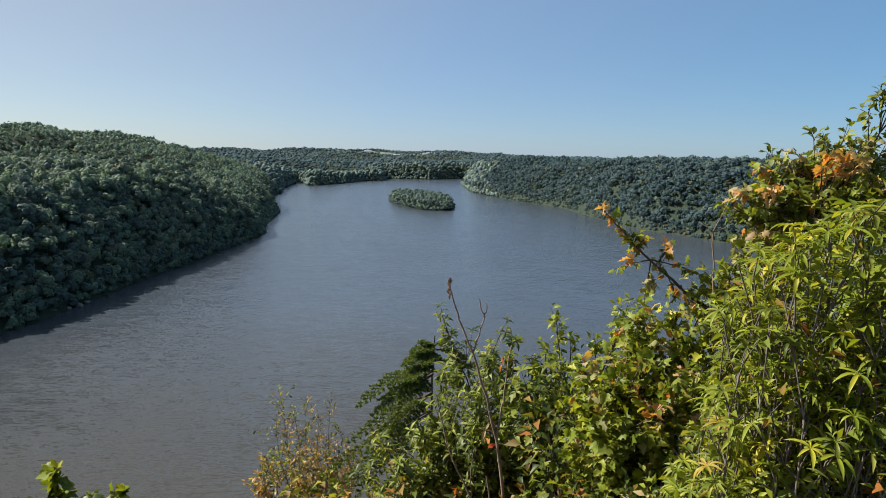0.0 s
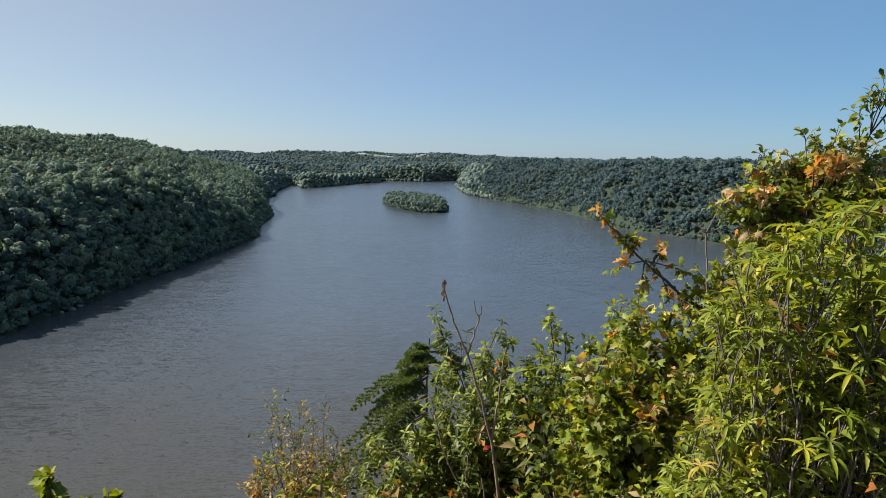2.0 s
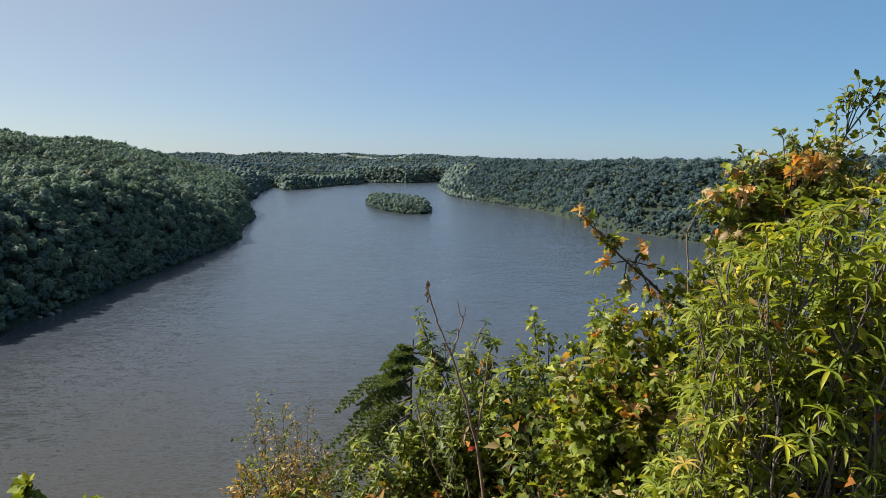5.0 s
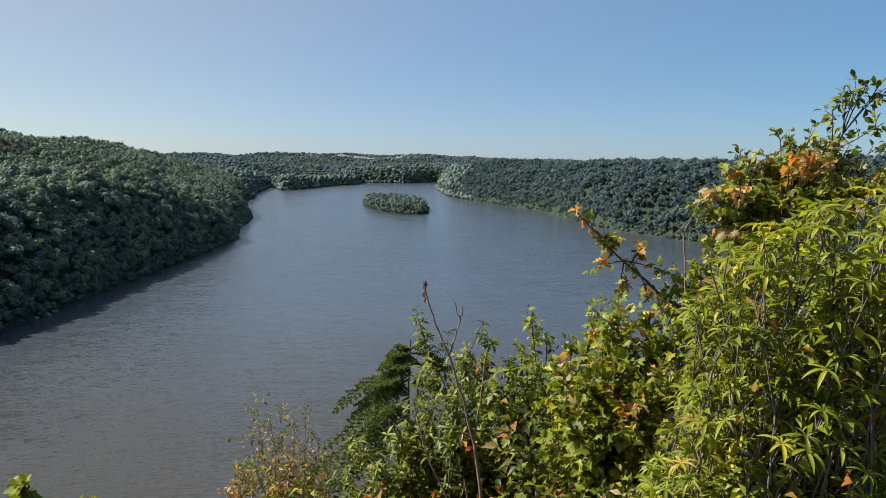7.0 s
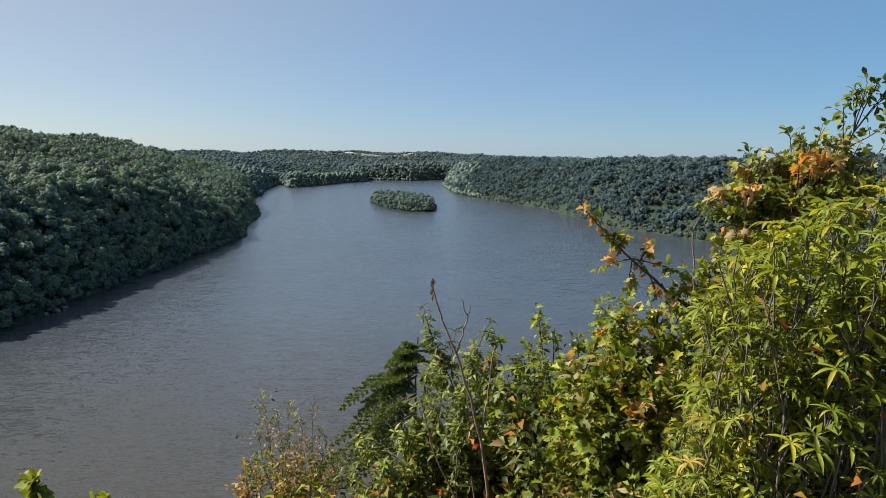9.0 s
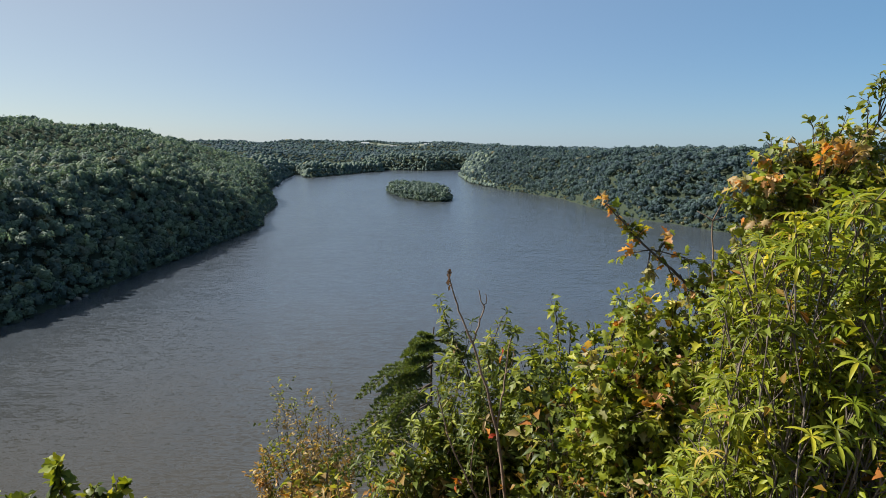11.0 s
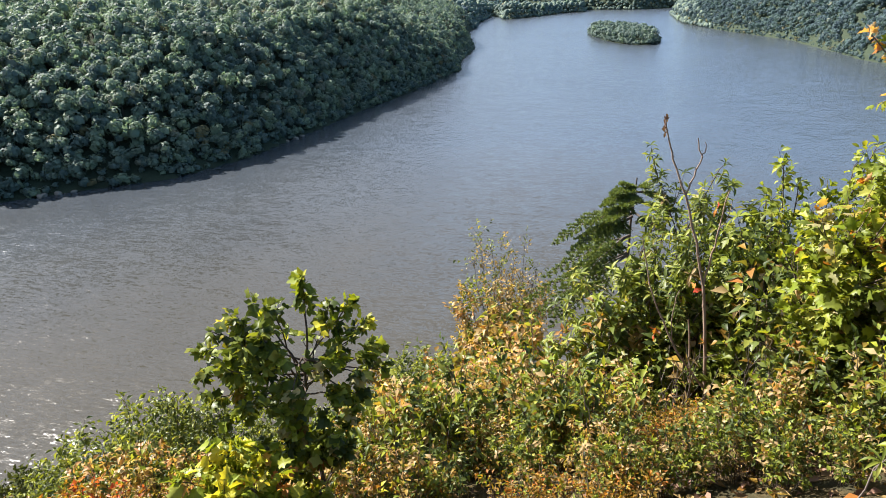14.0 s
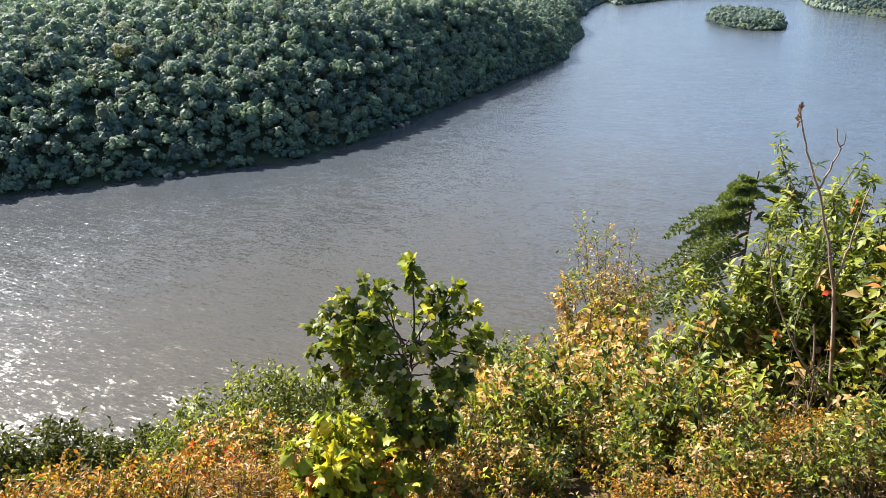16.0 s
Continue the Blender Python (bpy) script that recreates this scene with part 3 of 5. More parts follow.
G_YELLOW = leaf_material("yellow_leaf", [(0, (0.32, 0.24, 0.04)), (0.5, (0.42, 0.30, 0.06)), (1, (0.40, 0.24, 0.09))])
G_LEMON = leaf_material("lemon_leaf", [(0, (0.34, 0.34, 0.03)), (0.5, (0.46, 0.43, 0.04)), (1, (0.52, 0.44, 0.07))])
G_PEACH = leaf_material("peach_leaf", [(0, (0.40, 0.20, 0.08)), (0.5, (0.50, 0.29, 0.13)), (1, (0.55, 0.38, 0.20))])
G_TAN = leaf_material("tan_leaf", [(0, (0.24, 0.16, 0.07)), (0.5, (0.36, 0.25, 0.11)), (1, (0.45, 0.34, 0.18))])
G_ORANGE = leaf_material("orange_leaf", [(0, (0.38, 0.13, 0.03)), (0.5, (0.50, 0.21, 0.04)), (1, (0.52, 0.29, 0.06))])
G_RED = leaf_material("red_leaf", [(0, (0.26, 0.035, 0.02)), (0.6, (0.40, 0.07, 0.03)), (1, (0.42, 0.14, 0.06))])
G_OCHRE = leaf_material("ochre_leaf", [(0, (0.13, 0.075, 0.015)), (0.4, (0.27, 0.155, 0.024)), (0.75, (0.18, 0.145, 0.03)), (1, (0.33, 0.125, 0.034))])
G_NEEDLE = leaf_material("conifer_needle", [(0, (0.048, 0.074, 0.020)), (0.5, (0.092, 0.130, 0.034)), (1, (0.16, 0.20, 0.050))], 0.3, 0.5, 0.3)
G_JUNIPER = leaf_material("juniper_needle", [(0, (0.034, 0.046, 0.014)), (0.5, (0.060, 0.074, 0.020)), (1, (0.095, 0.105, 0.030))], 0.25, 0.7, 0.08)
G_STRAW = leaf_material("dry_stalk", [(0, (0.11, 0.065, 0.032)), (0.5, (0.21, 0.135, 0.068)), (1, (0.33, 0.23, 0.12))], 0.2, 0.7, 0.15)
M_DEAD = bark("weathered_dead_wood", (0.15, 0.10, 0.072), (0.42, 0.31, 0.235), 30)
M_STEM = bark("grey_stem_bark", (0.08, 0.065, 0.052), (0.27, 0.225, 0.185), 30)
M_TWIG = bark("twig_bark", (0.05, 0.036, 0.028), (0.15, 0.115, 0.085), 30)
M_SHELL = leaf_material("withered_leaf", [(0, (0.12, 0.065, 0.045)), (1, (0.25, 0.15, 0.11))], 0.15, 0.7, 0.2)


def fan_leaf(half, fold, droop, hub=0.42):
    """A leaf from half its outline, creased along the midrib and bent down to the tip. Unit length along y."""
    rim_pts = [(x, y) for x, y in half] + [(-x, y) for x, y in half[-2:0:-1]]
    v = [(0.0, hub)] + rim_pts
    v = np.array([(x, y, fold * abs(x) - droop * y * y) for x, y in v])
    n = len(rim_pts)
    f = np.array([(0, 1 + (i + 1) % n, 1 + i) for i in range(n)])
    return v, f


def strip_leaf(widths, fold, droop):
    """A narrow leaf in steps along its midrib, arching down."""
    n = len(widths)
    v, f = [], []
    for i, w in enumerate(widths):
        s = i / (n - 1)
        ang = droop * s
        y, z = (math.sin(ang) / droop if droop else s), (-(1 - math.cos(ang)) / droop if droop else 0)
        v += [(-w, y, z + fold * w), (0, y, z), (w, y, z + fold * w)]
    for i in range(n - 1):
        a = 3 * i
        for q in ((a, a + 1, a + 4, a + 3), (a + 1, a + 2, a + 5, a + 4)):
            f += [(q[0], q[1], q[2]), (q[0], q[2], q[3])] if widths[i + 1] > 0 else [(q[0], q[1], a + 4)]
    return np.array(v, float), np.array(f)


MAPLE_HALF = [(0, 0), (0.14, -0.06), (0.42, 0.06), (0.30, 0.20), (0.56, 0.46), (0.32, 0.50), (0.20, 0.62), (0.27, 0.80), (0.09, 0.84), (0, 1.0)]
TULIP_HALF = [(0, 0), (0.22, -0.05), (0.46, 0.10), (0.47, 0.26), (0.34, 0.42), (0.45, 0.66), (0.42, 0.86), (0.2, 0.82), (0, 0.76)]
MITTEN_HALF = [(0, 0), (0.10, 0.14), (0.34, 0.46), (0.36, 0.66), (0.19, 0.58), (0.17, 0.78), (0.07, 0.94), (0, 1.0)]
LEAVES = {
    "maple": [fan_leaf(MAPLE_HALF, 0.55, 0.35), fan_leaf(MAPLE_HALF, -0.6, 0.5), fan_leaf([(x * 0.75, y) for x, y in MAPLE_HALF], 0.9, 0.2), fan_leaf(MAPLE_HALF, 0.2, 0.7), fan_leaf([(x * (0.9 if k % 2 else 0.6), y) for k, (x, y) in enumerate(MAPLE_HALF)], -0.9, 0.1)],
    "tulip": [fan_leaf(TULIP_HALF, 0.4, 0.3), fan_leaf(TULIP_HALF, -0.5, 0.5), fan_leaf(TULIP_HALF, 0.15, 0.6), fan_leaf([(x * 0.75, y) for x, y in TULIP_HALF], 0.9, 0.35), fan_leaf([(x * 0.7, y) for x, y in TULIP_HALF], -1.0, 0.6)],
    "mitten": [fan_leaf(MITTEN_HALF, 0.25, 0.3), strip_leaf((0.01, 0.13, 0.17, 0.12, 0.0), 0.45, 0.9), strip_leaf((0.01, 0.11, 0.15, 0.11, 0.0), 0.6, 1.3)],
    "lance": [strip_leaf((0.012, 0.05, 0.078, 0.075, 0.045, 0.0), 0.8, 1.2), strip_leaf((0.012, 0.045, 0.07, 0.07, 0.04, 0.0), 1.0, 1.9), strip_leaf((0.012, 0.05, 0.075, 0.07, 0.04, 0.0), 0.6, 0.9)],
    "long": [strip_leaf((0.012, 0.09, 0.13, 0.12, 0.06, 0.0), 0.5, 0.8), strip_leaf((0.012, 0.08, 0.12, 0.11, 0.06, 0.0), 0.7, 1.4), strip_leaf((0.012, 0.10, 0.14, 0.12, 0.05, 0.0), 0.3, 0.5)],
    "oval": [strip_leaf((0.02, 0.24, 0.26, 0.0), 0.3, 0.5), strip_leaf((0.02, 0.2, 0.24, 0.0), 0.6, 0.8)],
    "flake": [(np.array([(0, 0, 0.0), (0.27, 0.42, 0.10), (0, 1, -0.22), (-0.27, 0.42, 0.10), (0, 0.45, 0.0)]), np.array([(0, 1, 4), (1, 2, 4), (2, 3, 4), (3, 0, 4)])),
              (np.array([(0, 0, 0.0), (0.22, 0.48, 0.16), (0, 1, -0.4), (-0.24, 0.40, 0.16), (0, 0.5, -0.03)]), np.array([(0, 1, 4), (1, 2, 4), (2, 3, 4), (3, 0, 4)]))],
    "needle": [(np.array([(-0.09, 0, 0.0), (0.09, 0, 0), (0.03, 1, -0.2)]), np.array([(0, 1, 2)])), (np.array([(-0.07, 0, 0.0), (0.07, 0, 0), (-0.1, 1, 0.1)]), np.array([(0, 1, 2)]))],
    "chip": [(np.array([(0, 0, 0.0), (0.27, 0.45, 0.12), (0, 1, -0.12), (-0.27, 0.45, 0.12)]), np.array([(0, 1, 2), (0, 2, 3)])),
             (np.array([(0, 0, 0.0), (0.22, 0.5, 0.16), (0, 1, -0.3), (-0.24, 0.4, 0.16)]), np.array([(0, 1, 2), (0, 2, 3)]))],
}


def basis(along, normal):
    """Turning matrices whose y runs along a leaf and whose z is near its normal."""
    y = unit(along)
    x = unit(np.cross(y, normal))
    return np.stack([x, y, np.cross(x, y)], -1)


def tube(path, r0, r1, sides=5):
    """A tapered stem along a line of points."""
    path = np.asarray(path, float)
    n = len(path)
    tang = unit(np.gradient(path, axis=0))
    a = unit(np.cross(tang, (0.31, 0.87, 0.38)))
    b = np.cross(tang, a)
    k = np.arange(sides) * 2 * np.pi / sides
    rad = np.linspace(r0, r1, n)[:, None, None]
    v = path[:, None] + rad * (a[:, None] * np.cos(k)[None, :, None] + b[:, None] * np.sin(k)[None, :, None])
    i, j = np.meshgrid(np.arange(n - 1), np.arange(sides), indexing="ij")
    p, q = i * sides + j, i * sides + (j + 1) % sides
    f = np.stack([np.stack([p, q, q + sides], -1), np.stack([p, q + sides, p + sides], -1)], 2).reshape(-1, 3)
    return v.reshape(-1, 3), f


def joined(pieces):
    V, F, base = [], [], 0
    for v, f in pieces:
        V.append(v)
        F.append(f + base)
        base += len(v)
    return np.concatenate(V), np.concatenate(F)


def bend(a, b, r, sag=0.12, steps=8, wobble=0.03):
    """A natural line from a to b: rises first, then leans over, with small kinks."""
    a, b = np.asarray(a), np.asarray(b)
    size = np.linalg.norm(b - a)
    mid = (a + b) / 2 + np.array((0, 0, sag * size)) + r.normal(size=3) * 0.04 * size
    t = np.linspace(0, 1, steps)[:, None]
    p = a * (1 - t) ** 2 + 2 * mid * t * (1 - t) + b * t * t
    p[1:-1] += r.normal(size=(steps - 2, 3)) * wobble * size * 0.25
    return p


class Plant:
    """A woody plant: stems as parts, twigs, and leaves, the nearest of them parts of their own."""

    def __init__(self, name, base, seed, label, category, group="", bark=None, fine=True):
        self.fine = fine
        self.r = np.random.RandomState(seed)
        self.name, self.base, self.bark = name, np.asarray(base, float), bark or M_TWIG
        self.thing = tagged(new(name), label, category, group)
        self.thing.location = self.base
        self.stems, self.twigs = [], []
        self.leaves = []     # kind, material, place, along, normal, size, stem

    def stem(self, a, b, r0, r1, sag=0.12, steps=9, wobble=0.03):
        p = bend(a, b, self.r, sag, steps, wobble)
        self.stems.append(tube(p - self.base, r0, r1, 6 if self.fine else 3))
        return p

    def leaf(self, kind, mat, pos, along, normal, size):
        self.leaves.append((kind, mat, np.asarray(pos), np.asarray(along), np.asarray(normal), size, len(self.stems) - 1))

    def spray(self, p, start, per_m, length, kind, mats, size, n_leaf=5, up=0.35, rosette=0, droop=0.35, spread_=1.0):
        """Leafy twigs off a stem from the share start of its length on. mats: (share, material) pairs, drawn twig by twig."""
        r = self.r
        seg = np.linalg.norm(np.diff(p, axis=0), axis=1)
        total = seg.sum()
        count = max(2, int(total * (1 - start) * per_m))
        cum = np.concatenate([[0], np.cumsum(seg)]) / total
        shares = np.array([s for s, _ in mats])
        for q in list(r.uniform(start, 1.0, count)) + [1.0]:
            o = np.array([np.interp(q, cum, p[:, k]) for k in range(3)])
            i = min(np.searchsorted(cum, q), len(p) - 1)
            tang = unit(p[i] - p[max(i - 1, 0)])
            d = unit(tang * (0.9 if q < 1 else 2) + unit(r.normal(size=3)) * spread_ + np.array((0, 0, up)))
            ln = length * r.uniform(0.5, 1.25) * (1.1 - 0.45 * q)
            e = o + d * ln
            line = bend(o, e, r, 0.08, 4, 0.06)
            if self.fine:
                self.twigs.append(tube(line[[0, 1, 3]] - self.base, 0.004 + 0.004 * ln, 0.0018, 3))
            elif len(self.leaves) % 5 < 2:
                self.twigs.append(tube(line[[0, 3]] - self.base, 0.003, 0.0015, 3))
            mat = mats[r.choice(len(mats), p=shares / shares.sum())][1]
            for u in np.linspace(0.25, 1.0, n_leaf):
                c = line[0] * (1 - u) ** 2 + 2 * line[1] * u * (1 - u) + line[3] * u * u if u < 1 else line[3]
                out = unit(d * 0.6 + unit(r.normal(size=3)) * 0.9 + np.array((0, 0, -droop)))
                nrm = unit(np.array((0, 0, 1.0)) + r.normal(size=3) * 0.55)
                m = mat if r.rand() < 0.88 else mats[r.choice(len(mats), p=shares / shares.sum())][1]
                self.leaf(kind, m, c + out * size * 0.25, out, nrm, size * r.uniform(0.65, 1.2))
            for w in range(rosette):
                th = w * 2 * np.pi / rosette + r.uniform(-.3, .3)
                side = unit(np.cross(d, (0.3, 0.5, 0.8)))
                other = np.cross(d, side)
                out = unit(side * math.cos(th) + other * math.sin(th) + d * 0.35 + np.array((0, 0, 0.15)))
                self.leaf(kind, mat, e, out, unit(d + np.array((0, 0, 0.8))), size * r.uniform(0.7, 1.15))

    def finish(self, singles=120):
        if not self.fine:
            self.twigs += self.stems
            self.stems = []
        limbs = []
        for v, f in self.stems:
            ob = from_arrays("stem", v, f, [self.bark], smooth=True)
            ob.parent = self.thing
            limbs.append(ob)
        if self.twigs:
            v, f = joined(self.twigs)
            tw = from_arrays("twig_work", v, f, [self.bark], smooth=True)
            tw.parent = self.thing
            tagged(tw, kind="stuff")
        if not self.leaves:
            return self.thing
        order = sorted(range(len(self.leaves)), key=lambda i: np.hypot(*self.leaves[i][2][:2]) + self.r.rand() * 0.6)
        alone, rest = order[:singles], order[singles:]
        shared = {}
        for i in alone:
            kind, mat, pos, along, nrm, size, owner = self.leaves[i]
            which = self.r.randint(len(LEAVES[kind]))
            key = (kind, mat.name, which)
            if key not in shared:
                v, f = LEAVES[kind][which]
                ob = from_arrays("leaf", v, f, [mat], smooth=True)
                shared[key] = ob.data
            else:
                ob = new("leaf", shared[key])
            m = Matrix(basis(along, nrm).tolist()).to_4x4()
            ob.parent = limbs[owner] if limbs and owner >= 0 else self.thing
            ob.matrix_basis = Matrix.Translation(Vector(pos - self.base)) @ m @ Matrix.Scale(size, 4)
        if rest:
            mats = []
            V, F, I, base = [], [], [], 0
            for i in rest:
                kind, mat, pos, along, nrm, size, owner = self.leaves[i]
                if mat not in mats:
                    mats.append(mat)
                lv, lf = LEAVES[kind][self.r.randint(len(LEAVES[kind]))]
                V.append(lv * size @ basis(along, nrm).T + (pos - self.base))
                F.append(lf + base)
                I.append(np.full(len(lf), mats.index(mat)))
                base += len(lv)
            ob = from_arrays("foliage", np.concatenate(V), np.concatenate(F), mats, np.concatenate(I), smooth=True)
            ob.parent = self.thing
            tagged(ob, kind="stuff")
        return self.thing


# ---- red maple with turning leaves, reaching out over the drop ----
def red_maple():
    b = foot(27, 5.2)
    pl = Plant("maple_tree", b, 3, "young red maple with green leaves turning orange", "tree", bark=M_BARK)
    green = [(0.36, G_FRESH), (0.34, G_DEEP), (0.03, G_ORANGE), (0.07, G_TAN), (0.04, G_YELLOW), (0.16, G_PALE)]
    turned = [(0.34, G_ORANGE), (0.30, G_PEACH), (0.14, G_LEMON), (0.10, G_TAN), (0.06, G_RED), (0.06, G_LIME)]

    def swung(az, el, d):
        return at(az + 1.3, el, d)

    fork = swung(24.7, -15, 5.0)
    pl.stem(b, fork, 0.035, 0.026, 0.02)
    crown = swung(27.5, -6, 5.0)
    pl.stem(fork, crown, 0.026, 0.016, 0.02)
    # the long bare arm over the drop, tufted at its end
    elbow, wrist, tip = swung(20.6, -11.8, 4.7), swung(14.6, -7.0, 4.6), swung(12.0, -4.3, 4.55)
    p = pl.stem(fork, elbow, 0.017, 0.013, 0.0)
    pl.spray(p, 0.1, 26, 0.32, "maple", green, 0.066, 4)
    p = pl.stem(elbow, wrist, 0.012, 0.007, 0.0)
    pl.spray(p, 0.0, 13, 0.16, "maple", green, 0.056, 4)
    pl.spray(p, 0.5, 10, 0.12, "maple", turned, 0.056, 4)
    p = pl.stem(wrist, tip, 0.007, 0.003, 0.06)
    pl.spray(p, 0.35, 22, 0.10, "maple", turned, 0.056, 4)
    for az, el in ((14.2, -8.6), (15.8, -9.4), (17.0, -7.6), (17.8, -10.4), (19.0, -11.4), (18.4, -8.6)):
        p = pl.stem(wrist + (elbow - wrist) * pl.r.uniform(0.2, 0.7), swung(az, el, 4.6), 0.006, 0.003, 0.02)
        pl.spray(p, 0.5, 22, 0.12, "maple", green + [(0.14, G_ORANGE), (0.14, G_PEACH)], 0.056, 4)
    for az, el, d in ((22.7, -4.2, 4.7), (23.3, -3.0, 4.7), (24.5, -1.0, 4.8), (25.8, -1.5, 4.9), (27.0, -1.1, 4.9), (26.2, -3.0, 4.7), (24.8, -3.8, 4.6), (28.4, -1.3, 4.9),
                      (29.8, -0.2, 4.9), (30.8, -0.5, 5.0), (28.6, 0.5, 5.0), (29.9, 0.9, 5.0), (27.8, 0.0, 5.0), (24.0, -1.8, 4.9), (29.2, -2.6, 4.7), (31.4, -2.0, 4.8), (27.4, -4.0, 4.6), (25.4, -5.4, 4.6), (23.6, -6.0, 4.6), (29.6, -4.4, 4.6), (32.0, -3.6, 4.6),
                      (33.6, -2.0, 4.8), (35.0, -0.5, 5.0), (37.0, -1.0, 5.0), (22.8, -7.4, 4.6), (24.8, -7.6, 4.5), (26.6, -6.6, 4.5), (22.0, -9.2, 4.6), (23.8, -9.6, 4.5), (21.6, -11.4, 4.6), (20.8, -9.8, 4.7)):
        p = pl.stem(crown if el > -7 else fork, swung(az, el, d), 0.010, 0.003)
        pl.spray(p, 0.35, 36, 0.27, "maple", green, 0.058, 7)
    for az, el, d in ((23.0, -2.6, 4.55), (23.8, -2.0, 4.6), (24.4, -2.8, 4.55), (28.0, 0.2, 4.7), (28.9, 0.1, 4.75), (28.5, -1.0, 4.6), (29.6, -0.6, 4.7), (27.6, -0.9, 4.6)):
        p = pl.stem(crown, swung(az, el, d), 0.008, 0.003)
        pl.spray(p, 0.86, 20, 0.12, "maple", turned + [(0.3, G_TAN), (0.2, G_PALE)], 0.058, 5)
    # thin sprigs above the crown
    dark = [(0.85, G_DEEP), (0.15, G_GREY)]
    p = pl.stem(crown, swung(32.0, 5.0, 4.9), 0.009, 0.003, 0.0)
    pl.spray(p, 0.8, 26, 0.10, "oval", dark, 0.062, 4)
    for az, el in ((30.9, 4.6), (31.5, 5.4), (32.7, 4.9), (33.4, 5.2), (30.2, 3.4), (33.2, 2.6)):
        q = pl.stem(p[-3] if el > 4 else p[-4], swung(az, el, 4.9), 0.004, 0.002, 0.05, 5)
        pl.spray(q, 0.45, 24, 0.07, "oval", dark, 0.060, 4)
    for az, el in ((26.9, 1.7), (27.6, 1.5), (33.4, 1.2), (34.4, 1.8), (24.2, 0.2)):
        p = pl.stem(crown, swung(az, el, 4.9), 0.007, 0.002, 0.02)
        pl.spray(p, 0.86, 20, 0.08, "oval", dark + [(0.3, G_FRESH)], 0.056, 4)
    return pl.finish(220)



def maple_thicket():
    """Lower maple stems in front of the drop."""
    b = foot(15.5, 5.6)
    pl = Plant("maple_sapling", b, 4, "bushy green maple sapling with scattered orange leaves", "tree", bark=M_TWIG)
    green = [(0.44, G_FRESH), (0.22, G_LIME), (0.22, G_DEEP), (0.07, G_PALE), (0.03, G_PEACH), (0.02, G_YELLOW)]
    # darker leaf mix that paints shade into the lowest shoots
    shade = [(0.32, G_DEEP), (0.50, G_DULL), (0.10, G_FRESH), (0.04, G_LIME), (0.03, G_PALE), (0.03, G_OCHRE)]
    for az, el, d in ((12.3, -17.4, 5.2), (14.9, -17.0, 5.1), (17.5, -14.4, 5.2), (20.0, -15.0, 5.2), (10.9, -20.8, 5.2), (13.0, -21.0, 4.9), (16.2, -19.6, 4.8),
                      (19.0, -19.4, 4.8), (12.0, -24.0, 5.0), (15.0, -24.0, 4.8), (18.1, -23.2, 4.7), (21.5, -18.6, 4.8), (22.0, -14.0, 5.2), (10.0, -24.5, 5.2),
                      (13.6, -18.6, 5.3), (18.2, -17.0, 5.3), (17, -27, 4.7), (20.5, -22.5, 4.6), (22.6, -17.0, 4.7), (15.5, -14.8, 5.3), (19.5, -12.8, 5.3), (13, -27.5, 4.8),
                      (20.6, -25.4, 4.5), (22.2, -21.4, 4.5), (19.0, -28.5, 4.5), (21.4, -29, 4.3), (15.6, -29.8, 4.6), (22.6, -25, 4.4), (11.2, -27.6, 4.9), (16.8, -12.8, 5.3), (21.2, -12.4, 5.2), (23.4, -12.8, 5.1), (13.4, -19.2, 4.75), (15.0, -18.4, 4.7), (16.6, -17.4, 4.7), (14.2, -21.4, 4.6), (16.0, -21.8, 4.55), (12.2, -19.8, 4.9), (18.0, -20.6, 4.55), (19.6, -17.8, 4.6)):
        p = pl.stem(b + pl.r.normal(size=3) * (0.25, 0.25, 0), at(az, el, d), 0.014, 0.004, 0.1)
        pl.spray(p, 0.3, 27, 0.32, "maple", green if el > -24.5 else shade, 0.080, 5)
        if 11 < az < 20 and el > -21:   # a turned tuft at some tips
            for _ in range(4):
                pl.leaf("maple", (G_ORANGE, G_PEACH, G_LEMON)[pl.r.randint(3)], p[-1] + pl.r.normal(size=3) * 0.06, unit(pl.r.normal(size=3) + (0, 0, -0.4)), unit(pl.r.normal(size=3) + (0, -0.5, 1)), 0.08)
    return pl.finish(200)



def bright_sapling():
    b = foot(12.5, 7.0)
    pl = Plant("cherry_sapling", b, 5, "slender bright green sapling standing behind maples", "tree")
    mats = [(0.6, G_FRESH), (0.3, G_LIME), (0.1, G_DEEP)]
    for az, el, d in ((9.8, -13.6, 6.9), (8.9, -15.8, 6.8), (11.1, -15.2, 6.9), (15.6, -11.9, 7.0), (14.5, -13.2, 7.0), (17.0, -12.8, 7.0), (13.2, -15.4, 6.8),
                      (10.2, -17.5, 6.7), (8.6, -18.0, 6.8), (12, -18, 6.7)):
        p = pl.stem(b, at(az, el, d), 0.016, 0.004, 0.04)
        pl.spray(p, 0.62, 18, 0.22, "oval", mats, 0.085, 6)
    return pl.finish(60)


